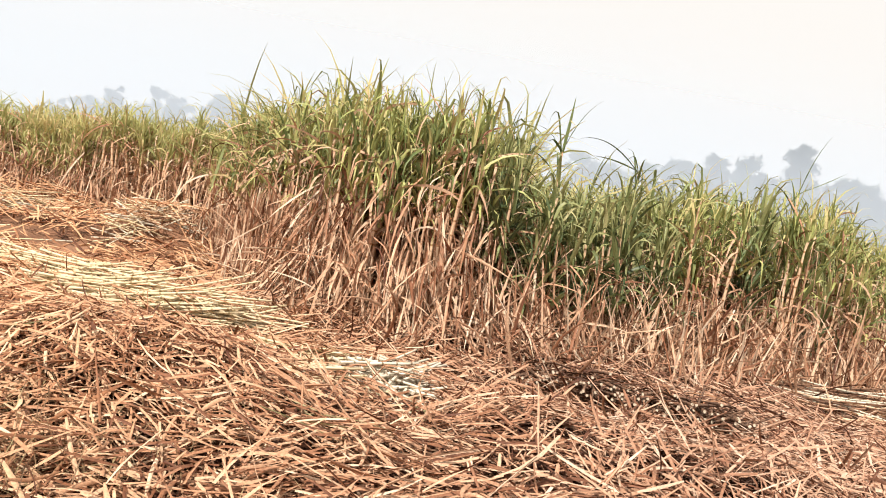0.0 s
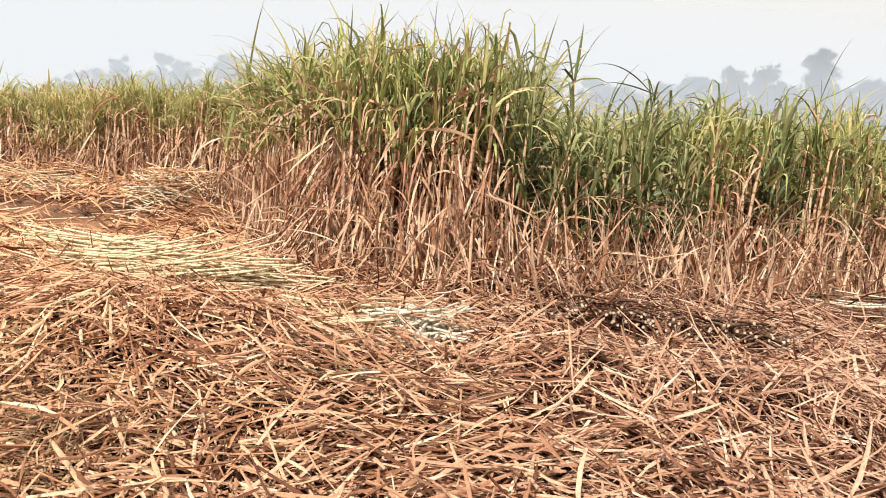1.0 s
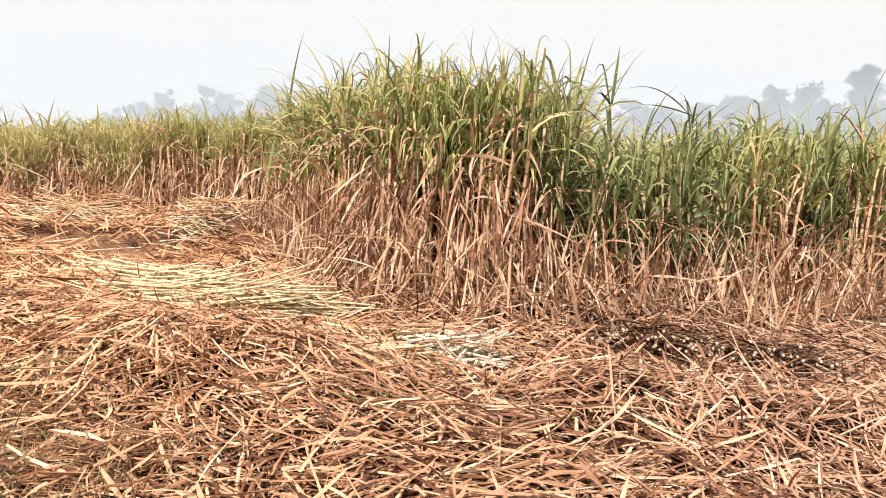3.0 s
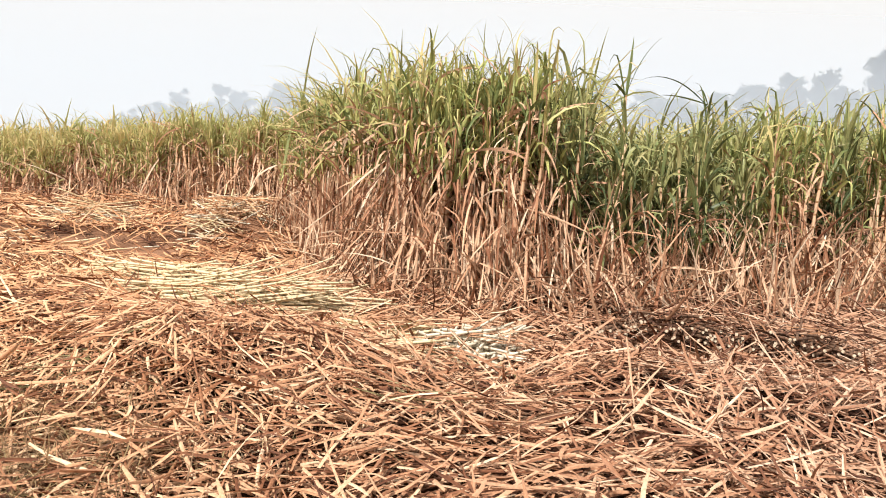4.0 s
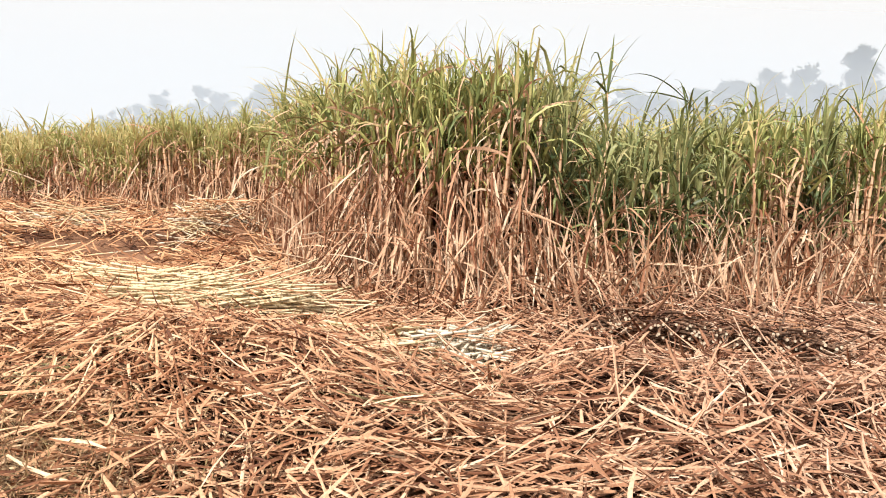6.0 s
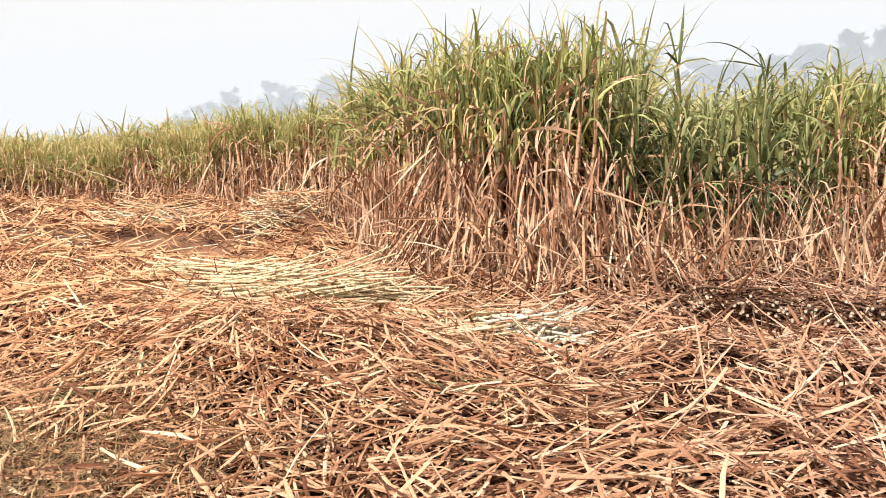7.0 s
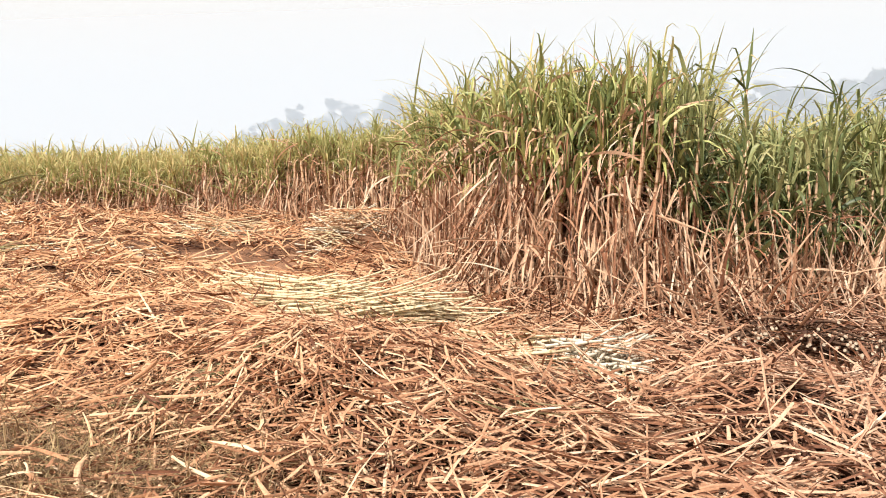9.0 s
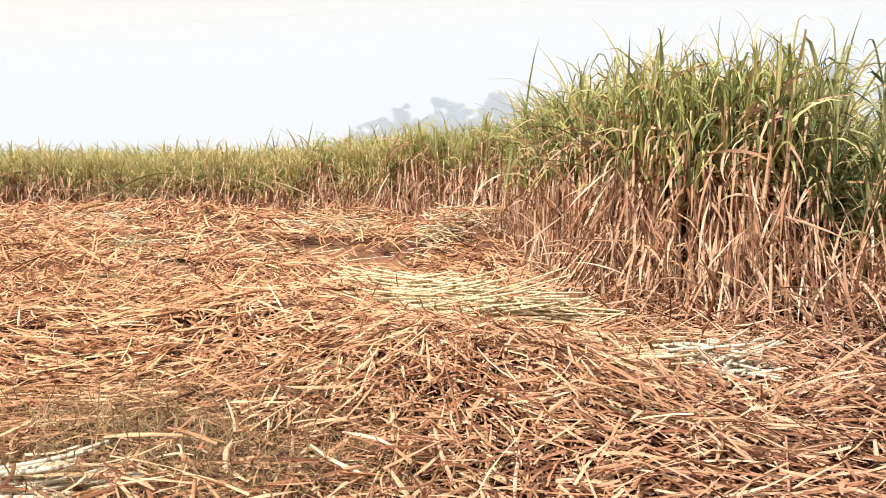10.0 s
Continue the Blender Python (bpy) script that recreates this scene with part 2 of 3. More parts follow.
def tubes(paths, radii, sides=6):
    """Capped tubes along paths of shape (n, m, 3) with radii (n, m)."""
    n, m, _ = paths.shape
    tang = np.gradient(paths, axis=1)
    tang /= np.linalg.norm(tang, axis=2, keepdims=True)
    ref = np.where(np.abs(tang[..., 2:3]) > 0.9, np.array([1.0, 0, 0]), np.array([0, 0, 1.0]))
    u = np.cross(tang, ref)
    u /= np.linalg.norm(u, axis=2, keepdims=True)
    w = np.cross(tang, u)
    ang = np.arange(sides) * 2 * math.pi / sides
    ring = u[:, :, None, :] * np.cos(ang)[None, None, :, None] + w[:, :, None, :] * np.sin(ang)[None, None, :, None]
    v = (paths[:, :, None, :] + ring * radii[:, :, None, None]).reshape(-1, 3)
    i, j, k = np.meshgrid(np.arange(n), np.arange(m - 1), np.arange(sides), indexing="ij")
    a = (i * m + j) * sides
    q = np.stack([a + k, a + (k + 1) % sides, a + sides + (k + 1) % sides, a + sides + k], -1).reshape(-1, 4)
    return v, q


def joined(chunks):
    vs, qs, off = [], [], 0
    for v, q in chunks:
        vs.append(v)
        qs.append(q + off)
        off += len(v)
    return np.concatenate(vs), np.concatenate(qs)


def part(name, me, material, parent, label=""):
    ob = new(name, me)
    if material and not me.materials:
        me.materials.append(material)
    ob.parent = parent
    if label:
        ob["label"] = label
    return ob


def placed(root, m, fresh):
    """Puts a built thing at m, or a copy of it once it stands somewhere."""
    if fresh:
        root.matrix_basis = m
        return root
    sx, sy, sz = root.scale
    return copy_thing(root, m @ Matrix.Diagonal((1 / sx, 1 / sy, 1 / sz, 1)))


# ---- lie of the land ----
MOUNDS = [  # x, y, height, half width across, half width along
    (-1.30, 4.10, 0.28, 0.95, 0.70), (-3.2, 5.9, 0.15, 1.6, 1.1), (0.95, 4.2, 0.22, 0.9, 0.55), (2.3, 3.9, 0.18, 1.1, 0.5),
    (-5.2, 8.2, 0.18, 1.7, 1.0), (-3.3, 12.2, 0.48, 0.85, 0.5), (1.0, 7.6, 0.18, 1.8, 0.5), (3.4, 8.0, 0.16, 1.6, 0.5),
    (-7.5, 11.0, 0.22, 1.8, 0.8), (-9.5, 13.5, 0.25, 2.2, 0.8), (-6.0, 14.6, 0.25, 1.8, 0.6), (-4.5, 4.2, 0.10, 1.0, 0.7), (0.2, 3.3, 0.10, 0.8, 0.4),
    (-2.65, 4.75, 0.24, 0.75, 0.65), (0.42, 4.52, -0.12, 0.30, 0.22)]
SOIL = (-4.45, 10.5, 1.15, 1.0)   # a bare patch


def terrain(x, y):
    x, y = np.asarray(x, float), np.asarray(y, float)
    z = -0.033 * np.clip(x, -25, 25) - 0.019 * np.clip(y, -20, 40)
    z = z + 0.30 * smooth(9.5, 13.5, y) * smooth(-1.5, -3.5, x)
    for mx, my, h, rx, ry in MOUNDS:
        z = z + h * np.exp(-((x - mx) / rx) ** 2 - ((y - my) / ry) ** 2)
    fade = np.exp(-((x / 30) ** 2 + (y / 40) ** 2))
    z = z + fade * (0.035 * np.sin(1.7 * x + 0.6 * y + 1.0) * np.sin(1.9 * y - 0.5 * x) + 0.02 * np.sin(4.1 * x - 1.3 * y) * np.sin(3.7 * y + 0.8 * x + 2))
    return z


def spread(fine_a, fine_b, step, far, n):
    out = step * np.cumsum(1.12 ** np.arange(n) * 1.0)
    out = out * (far / out[-1]) if out[-1] < far else out
    return np.r_[fine_a - out[::-1], np.arange(fine_a, fine_b, step), fine_b + out]


gx, gy = spread(-18, 10, 0.16, 1800, 60), spread(-1, 20, 0.16, 1800, 60)
X, Y = np.meshgrid(gx, gy)
gv = np.stack([X, Y, terrain(X, Y) - 0.03], -1).reshape(-1, 3)
ii, jj = np.meshgrid(np.arange(len(gy) - 1), np.arange(len(gx) - 1), indexing="ij")
b0 = (ii * len(gx) + jj).ravel()
ground = new("ground", quad_mesh("ground", gv, np.stack([b0, b0 + 1, b0 + len(gx) + 1, b0 + len(gx)], -1)))
ground.data.materials.append(mat_soil)
tagged(ground, "bare red-brown field soil under cut cane litter", "ground", kind="structure")

# ---- edge of the standing cane ----
FACE = np.array([(-26, 10.0), (-20, 12.6), (-15.5, 14.8), (-12.0, 16.0), (-8.5, 16.0), (-5.4, 15.4), (-2.80, 14.0), (-1.88, 11.7), (-1.38, 9.8), (-0.88, 8.75),
                 (-0.2, 8.0), (0.9, 7.9), (1.9, 8.25), (3.0, 8.7), (4.1, 9.0), (5.4, 9.6), (7.4, 11.0), (10.0, 12.2), (14.0, 13.6)])
seg = np.diff(FACE, axis=0)
seg_len = np.hypot(seg[:, 0], seg[:, 1])
FACE_S = np.r_[0, np.cumsum(seg_len)]


def face_at(s):
    x, y = np.interp(s, FACE_S, FACE[:, 0]), np.interp(s, FACE_S, FACE[:, 1])
    x1, y1 = np.interp(s + 0.4, FACE_S, FACE[:, 0]), np.interp(s + 0.4, FACE_S, FACE[:, 1])
    x0, y0 = np.interp(s - 0.4, FACE_S, FACE[:, 0]), np.interp(s - 0.4, FACE_S, FACE[:, 1])
    dx, dy = x1 - x0, y1 - y0
    n = np.hypot(dx, dy) + 1e-9
    return x, y, -dy / n, dx / n      # the place, and the way into the field


def cane_height(x, y):
    """How tall the cane stands, against the tall clump: short to the one side, middling to the other."""
    az = np.degrees(np.arctan2(x, y))
    return 0.83 * np.interp(az, [-60, -45, -40, -30, -25, -18, -13.5, -10.3, -9.3, -7, 5.5, 9.0, 9.9, 11.5, 14, 20, 30, 40],
                            [0.75, 0.80, 0.83, 0.90, 1.01, 1.14, 1.18, 1.18, 1.42, 1.43, 1.49, 1.50, 1.03, 1.10, 1.20, 1.28, 1.36, 1.40])


# ---- sugarcane plants ----
def stalk_mesh(name, length, radius, lean, sides=5, ends=False):
    m = int(length / 0.24) + 1
    t = np.linspace(0, 1, 2 * m)
    path = np.stack([lean * length * t ** 2, 0.012 * length * np.sin(5 * t), length * t], -1)[None]
    rad = radius * (1 - 0.25 * t) * np.where(np.arange(2 * m) % 2 == 0, 1.06, 0.98)
    v, q = tubes(path, rad[None], sides)
    if not ends:
        return quad_mesh(name, v, q)
    me = bpy.data.meshes.new(name)
    k = len(v) - sides
    me.from_pydata(v.tolist(), [], q.tolist() + [list(range(sides))[::-1], list(range(k, k + sides))])
    for f in me.polygons:
        f.use_smooth = len(f.vertices) == 4
        f.material_index = 0 if len(f.vertices) == 4 else 1
    return me


def cane_plant(seed, low, dry_top, label, green, crown, thick=1.0, hang=1.0, broad=1.0):
    """A stool of cane about 2.9 m tall: each stalk, its green crown of leaves, and the dry leaves that hang below."""
    r = np.random.default_rng(seed)
    root = new("sugarcane_plant")
    dry = []
    for k in range(int(r.integers(7, 10))):
        x, y = r.normal(0, 0.16, 2)
        h = r.uniform(1.4, 1.8)
        lean, turn = r.uniform(-0.10, 0.14), r.uniform(0, 6.28)
        ob = part("stalk", stalk_mesh("stalk", h, r.uniform(0.014, 0.020) * thick, lean), mat_stalk, root)
        ob.matrix_basis = pose(x, y, 0, 0, 0, math.degrees(turn))
        tip = np.array([x + lean * h * math.cos(turn), y + lean * h * math.sin(turn), h])
        n = int(r.integers(12, 17) * (1.0 - 0.8 * (low + 0.45)))
        lift = np.linspace(low, 0.15, n) + r.normal(0, 0.05, n)
        p0 = np.stack([np.full(n, tip[0]), np.full(n, tip[1]), h + lift], -1) + r.normal(0, 0.012, (n, 3))
        az = turn + np.arange(n) * 2.6 + r.normal(0, 0.5, n)
        el = np.interp(lift, [low, min(-0.3, low + 0.3), 0.15], [0.7, 1.1, 1.42]) + r.normal(0, 0.12, n)
        broken = np.where(r.uniform(0, 1, n) < 0.92, r.uniform(0.7, 2.6, n), 0.0)
        v, q = ribbons(p0, az, el, r.uniform(0.42, 0.85, n), broad * r.uniform(0.018, 0.041, n) * np.interp(lift, [low, 0.15], [1.25, 0.9]), -r.uniform(0.1, 1.8, n), r.normal(0, 0.4, n), r.normal(0, 0.9, n), 2.2, 6, 0.22,
                       kink=(r.uniform(0.38, 0.84, n), broken))
        part("leaf_crown", quad_mesh("leaf_crown", v, q), green, root, crown)
        n = int(r.integers(12, 17) * (0.45 + 0.5 * dry_top) * hang)
        z = h * (0.12 + (dry_top - 0.12) * r.uniform(0, 1, n) ** 0.75)
        t = z / h
        p = np.stack([x + lean * h * t ** 2 * math.cos(turn), y + lean * h * t ** 2 * math.sin(turn), z], -1)
        broken = np.where(r.uniform(0, 1, n) < 0.6, r.uniform(0.8, 2.4, n), 0.0)
        dry.append(ribbons(p, r.uniform(0, 6.28, n), r.uniform(-0.2, 1.35, n), r.uniform(0.35, 0.9, n), r.uniform(0.015, 0.034, n), -r.uniform(0.6, 2.2, n),
                           r.normal(0, 0.5, n), r.normal(0, 1.0, n), 0.9, 6, 0, LEAF, lambda a, b: 0.02 + 0 * a, kink=(r.uniform(0.15, 0.6, n), broken)))
    v, q = joined(dry)
    part("dry_leaves", quad_mesh("dry_leaves", v, q), mat_dry, root, "withered tan leaves hanging round the stalks")
    return tagged(root, label, "sugarcane", "sugarcane plants at the field edge")


variants = [cane_plant(40 + k, -0.42, 1.12, "standing sugarcane with green top and many withered lower leaves", mat_green, "arching green blades with yellowing tips", 1.25) for k in range(7)]
variants += [cane_plant(60 + k, -0.90, 0.80, "standing leafy green sugarcane with withered leaves at its foot", mat_fresh, "arching fresh green blades", broad=1.3) for k in range(6)]
variants += [cane_plant(80 + k, -0.24, 1.15, "short sugarcane with yellow-green top and pale withered foot", mat_field, "arching yellow-green blades", 1.6, 0.85) for k in range(5)]
variants += [cane_plant(100 + k, -0.80, 0.8, "short bushy sugarcane with drooping yellow-green leaves", mat_field, "drooping yellow-green blades", 1.3, 0.8) for k in range(5)]
used = set()
total = FACE_S[-1]
for row in range(3):
    s = 2.0 + 0.2 * row
    while s < total - 3:
        x, y, nx, ny = face_at(s)
        back = 0.12 + 0.55 * row + rng.normal(0, 0.08)
        px, py = float(x + nx * back), float(y + ny * back)
        f = float(cane_height(px, py))
        side = math.degrees(math.atan2(px, py))
        dry_mix = side > 20 and rng.uniform() < 0.65
        pool = range(7, 13) if side > 8.2 and not dry_mix else range(18, 23) if side < -27 or (side < -20 and rng.uniform() < 0.4) else range(13, 18) if side < -10.4 else range(7)
        k = next((j for j in pool if j not in used), pool[int(rng.integers(0, len(pool)))])
        f *= rng.uniform(0.82, 1.15) if side > 9.5 else rng.uniform(0.94, 1.05)
        wide = 0.9 + 0.1 * f
        m = pose(px, py, float(terrain(px, py)) - 0.04, rng.normal(0, 2.5), rng.normal(0, 2.5), rng.uniform(0, 360)) @ Matrix.Diagonal((wide, wide, f, 1))
        placed(variants[k], m, k not in used)
        used.add(k)
        s += (0.50 if abs(px) < 7 else 0.66) * rng.uniform(0.85, 1.15) * (1 if row < 2 else 1.15)

# ---- shoots that stand out of the rest ----
def tall_shoot(x, y, stem, blades, label, leaf=mat_green_one):
    """blades: azimuth, rise, length, width, bend, where it is broken and by how much, the height of its base against the stem's top."""
    root = new("sugarcane_shoot")
    root.location = (x, y, float(terrain(x, y)))
    part("stalk", stalk_mesh("stalk", stem, 0.014, 0.0), mat_stalk, root)
    for az, el, length, width, bend, at, fold_over, up in blades:
        v, q = ribbons(np.array([[0.0, 0.0, stem + up]]), radians(az), radians(el), length, width, radians(bend), 0.05, 0.4, 1.8, 12, 0.2, kink=(np.array([at]), np.array([radians(fold_over)])))
        part("leaf", quad_mesh("leaf", v, q), leaf, root)
    return tagged(root, label, "sugarcane", "sugarcane plants at the field edge")


tall_shoot(2.14, 9.64, 2.53, [(0, 85, 0.80, 0.090, 2, 0.95, 0, -0.08), (178, 78, 0.82, 0.050, -8, 0.66, 150, -0.05), (180, 52, 0.26, 0.07, -30, 0.7, 60, 0.0), (2, 72, 0.86, 0.022, -34, 0.95, 20, 0.0),
                              (182, 62, 0.62, 0.014, -85, 0.9, 0, -0.04), (185, 50, 0.8, 0.03, -80, 0.8, 0, -0.35), (0, 55, 0.7, 0.03, -90, 0.8, 0, -0.3), (90, 70, 0.7, 0.035, -60, 0.7, 30, -0.4)],
           "lone tall cane shoot with upright spindle leaf")
tall_shoot(3.08, 9.42, 2.46, [(180, 44, 0.95, 0.032, -74, 0.97, 0, 0.0), (182, 16, 0.62, 0.046, -22, 0.9, 0, 0.02), (5, 58, 0.5, 0.028, -60, 0.7, 40, -0.1), (178, 70, 0.35, 0.03, -20, 0.5, 100, 0.02),
                              (100, 75, 0.7, 0.035, -40, 0.7, 30, -0.2), (260, 70, 0.7, 0.035, -60, 0.7, 30, -0.3)], "tall cane shoot with leaves arching sideways")
tall_shoot(5.28, 9.62, 2.62, [(0, 76, 0.95, 0.018, -22, 0.97, 0, 0.0), (5, 28, 0.8, 0.024, 6, 0.9, 0, 0.05), (180, 60, 0.6, 0.03, -70, 0.8, 30, -0.2), (90, 75, 0.6, 0.03, -40, 0.8, 30, -0.2)],
           "cane shoot with one long thin leaf sticking out")
tall_shoot(-0.95, 8.72, 1.68, [(180, 44, 1.0, 0.046, -105, 0.9, 0, 0.0), (184, 20, 0.72, 0.050, -50, 0.8, 0, -0.2), (175, 55, 0.7, 0.036, -110, 0.6, 40, -0.1), (250, 60, 0.6, 0.036, -100, 0.6, 40, -0.1)],
           "low cane shoot with green leaves drooping outwards", mat_cut)

# ---- the field behind, past counting ----
az_face = np.arctan2(FACE[:, 0], FACE[:, 1])
r_face = np.hypot(FACE[:, 0], FACE[:, 1])
az_fine = np.linspace(az_face.min(), az_face.max(), 400)
r_fine = np.interp(az_fine, az_face, r_face)


def field_stools(n, near, far):
    az = rng.uniform(radians(-58), radians(43), n)
    rf = np.interp(az, az_fine, r_fine)
    r = np.sqrt(rng.uniform(0, 1, n) * ((rf + far) ** 2 - (rf + near) ** 2) + (rf + near) ** 2)
    return np.stack([r * np.sin(az), r * np.cos(az)], -1)


def field_leaves(stools, per, segs, low, high, wide):
    n = len(stools) * per
    c = np.repeat(stools, per, 0) + rng.normal(0, 0.22, (n, 2))
    hh = np.repeat(cane_height(stools[:, 0], stools[:, 1]) * rng.uniform(0.88, 1.08, len(stools)), per)
    z = terrain(c[:, 0], c[:, 1]) + hh * rng.uniform(low, high, n)
    return ribbons(np.stack([c[:, 0], c[:, 1], z], -1), rng.uniform(0, 6.28, n), rng.uniform(0.8, 1.5, n), hh * rng.uniform(0.75, 1.35, n),
                   rng.uniform(0.03, 0.05, n) * wide, -rng.uniform(0.4, 2.0, n), rng.normal(0, 0.3, n), rng.normal(0, 0.7, n), 2.0, segs, 0, LEAF)


v, q = joined([field_leaves(field_stools(1500, 0.9, 9.0), 22, 5, 0.7, 1.7, 1.0),
               field_leaves(field_stools(1700, 8.0, 60.0), 11, 4, 0.9, 1.75, 1.6)])
field = new("sugarcane_field", quad_mesh("sugarcane_field", v, q))
field.data.materials.append(mat_field)
tagged(field, "dense yellow-green tops of the uncut sugarcane field", "sugarcane field", kind="stuff")

# ---- dry thatch along the cut edge ----
PER_METRE = np.array([50, 80, 110, 140, 170, 200, 200, 240, 360, 480, 450, 400, 370, 340, 300, 220, 160, 80]) * 1.25
which = rng.choice(len(seg), 8000, p=PER_METRE * seg_len / (PER_METRE * seg_len).sum())
n = len(which)
s = FACE_S[which] + rng.uniform(0, 1, n) * seg_len[which]
x, y, nx, ny = face_at(s)
flank = smooth(5.6, 6.2, which) * smooth(9.4, 8.6, which)        # the short side of the tall clump hangs steep
off = np.where(rng.uniform(0, 1, n) < 0.35, rng.normal(-0.65, 0.32, n), rng.normal(-0.16, 0.30, n)) * (1 - 0.7 * flank)
x, y = x + nx * off, y + ny * off
top = np.interp(np.degrees(np.arctan2(x, y)), [-12, -9, 6.8, 9.5, 20, 24], [1.45, 1.3, 1.3, 0.95, 1.0, 1.3]) * cane_height(x, y) * smooth(-0.95, 0.05, off)
kind = rng.uniform(0, 1, n) + 0.28 * smooth(8, 13, np.degrees(np.arctan2(x, y)))     # fewer hang, more lie crosswise on one side
z = terrain(x, y) + top * np.where(kind < 0.5, rng.uniform(0.35, 1.05, n), rng.uniform(0.0, 0.75, n) ** 1.3)
el = np.where(kind < 0.5, rng.uniform(-1.5, -0.6, n), np.where(kind < 0.88, rng.normal(0.05, 0.45, n), rng.uniform(0.9, 1.5, n)))
el = np.where((kind < 0.88) & (flank > 0.5), np.minimum(el - 0.6, -1.0).clip(-1.5), el)
az = np.where(kind < 0.5, np.arctan2(-ny, -nx) + rng.normal(0, 0.9, n), rng.uniform(0, 6.28, n))
bend = np.where(kind < 0.5, rng.normal(-0.35, 0.3, n), rng.normal(-0.4, 0.5, n))
v, q = ribbons(np.stack([x, y, z], -1), az, el, rng.uniform(0.35, 1.15, n), rng.uniform(0.016, 0.036, n), bend, rng.normal(0, 0.4, n), rng.normal(0, 1.0, n), 1.2, 4, 0.28, LEAF,
               lambda a, b: terrain(a, b) + 0.01)
thatch = new("dry_leaf_thatch", quad_mesh("dry_leaf_thatch", v, q))
thatch.data.materials.append(mat_dry)
tagged(thatch, "tangled dry tan leaves hanging along the cut cane edge", "dry leaves", kind="stuff")

# leaves inside the stand, under the crowns, coloured dark brown for its shade
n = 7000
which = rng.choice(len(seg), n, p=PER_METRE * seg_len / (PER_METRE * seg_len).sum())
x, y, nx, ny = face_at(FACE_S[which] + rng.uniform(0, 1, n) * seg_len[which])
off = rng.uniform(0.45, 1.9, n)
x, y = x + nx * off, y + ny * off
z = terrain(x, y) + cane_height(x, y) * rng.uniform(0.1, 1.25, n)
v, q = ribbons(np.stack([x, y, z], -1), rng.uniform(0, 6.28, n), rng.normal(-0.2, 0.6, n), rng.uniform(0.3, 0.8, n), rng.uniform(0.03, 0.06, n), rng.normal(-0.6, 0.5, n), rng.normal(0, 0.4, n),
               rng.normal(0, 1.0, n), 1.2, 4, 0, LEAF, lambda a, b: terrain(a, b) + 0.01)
inner = new("inner_shade_leaves", quad_mesh("inner_shade_leaves", v, q))
inner.data.materials.append(mat_inner_shade)
tagged(inner, "dark brown leaves standing in for the shade inside the standing cane", "dry leaves", kind="stuff")

# ---- far trees ----
def tree(seed, height, spread_r, material, clumps=54):
    """A tapered trunk with limbs, each ending in a loose clump of leaves. Returns the tree and its full height."""
    r = np.random.default_rng(seed)
    root = new("tree")
    t = np.linspace(0, 1, 8)
    trunk = [tubes(np.stack([0.3 * np.sin(2 * t + seed), 0.2 * np.sin(3 * t), height * 0.8 * t], -1)[None], (0.32 * (1 - 0.8 * t))[None], 7)]
    cents = []
    for k in range(clumps):
        h = height * r.uniform(0.22, 0.96)
        reach = 0.85 * spread_r * math.sqrt(max(0.08, 1 - ((h / height - 0.58) / 0.42) ** 2)) * r.uniform(0.2, 1.0)
        a = r.uniform(0, 6.28)
        c = np.array([reach * math.cos(a), reach * math.sin(a), h])
        b = np.array([0, 0, max(0.5, h - reach * 0.9 - 0.5)])
        u = np.linspace(0, 1, 5)[:, None]
        trunk.append(tubes((b + (c - b) * u + np.array([0, 0, 0.4]) * np.sin(3.14 * u))[None], (0.11 * (1 - 0.8 * u[:, 0]))[None], 5))
        cents.append(c)
    v, q = joined(trunk)
    part("trunk", quad_mesh("trunk", v, q), mat_bark, root)
    ball = r.normal(0, 1, (len(cents), 110, 3))
    ball *= r.uniform(0, 1, (len(cents), 110, 1)) ** 0.45 / np.linalg.norm(ball, axis=2, keepdims=True)
    pts = np.concatenate([c + b * np.array([1.15, 1.15, 0.9]) * r.uniform(0.3, 0.95) * height / 14 for c, b in zip(cents, ball)])
    m = len(pts)
    v, q = ribbons(pts, r.uniform(0, 6.28, m), r.uniform(-0.8, 0.8, m), r.uniform(0.3, 0.6, m), r.uniform(0.22, 0.4, m), r.normal(0, 0.6, m), 0, r.uniform(-1.5, 1.5, m), 1, 1, 0, ((0, 0.8), (1, 0.5)))
    part("crown", quad_mesh("crown", v, q), material, root, "airy crown with gaps")
    return root, float(np.sort(v[:, 2])[-60])


def plant_trees(kinds, places, label, group):
    """places: x, y, the height of the tree's top above the datum, the kind."""
    first = set()
    for x, y, top, k in places:
        root, full = kinds[k]
        z = float(terrain(x, y)) - 0.1
        size = (top - z) / full
        m = pose(x, y, z, 0, 0, rng.uniform(0, 360)) @ Matrix.Diagonal((size, size, size, 1))
        if k not in first:
            tagged(root, label, "tree", group)
        placed(root, m, k not in first)
        first.add(k)


near_trees = [tree(1, 16, 3.0, mat_tree), tree(2, 14, 3.6, mat_tree), tree(3, 19, 2.7, mat_tree, 62), tree(4, 13, 4.2, mat_tree)]
right_row = [(27.5, 146, 20.6, 0), (36.8, 147, 18.9, 1), (42.5, 150, 18.0, 3), (51.0, 150, 19.4, 1), (55.5, 146, 20.5, 3), (62.3, 146, 22.6, 0), (68.8, 145, 23.2, 1), (74.0, 148, 20.8, 3),
             (79.2, 145, 27.4, 2), (84.0, 149, 20.4, 0), (89.5, 146, 22.6, 1), (94.5, 147, 22.2, 3), (99.0, 149, 20.4, 1), (104.0, 147, 20.6, 0), (21.0, 150, 18.0, 3), (46.5, 153, 17.2, 0)]
plant_trees(near_trees, right_row, "grey-green tree standing in morning haze", "trees behind the field")
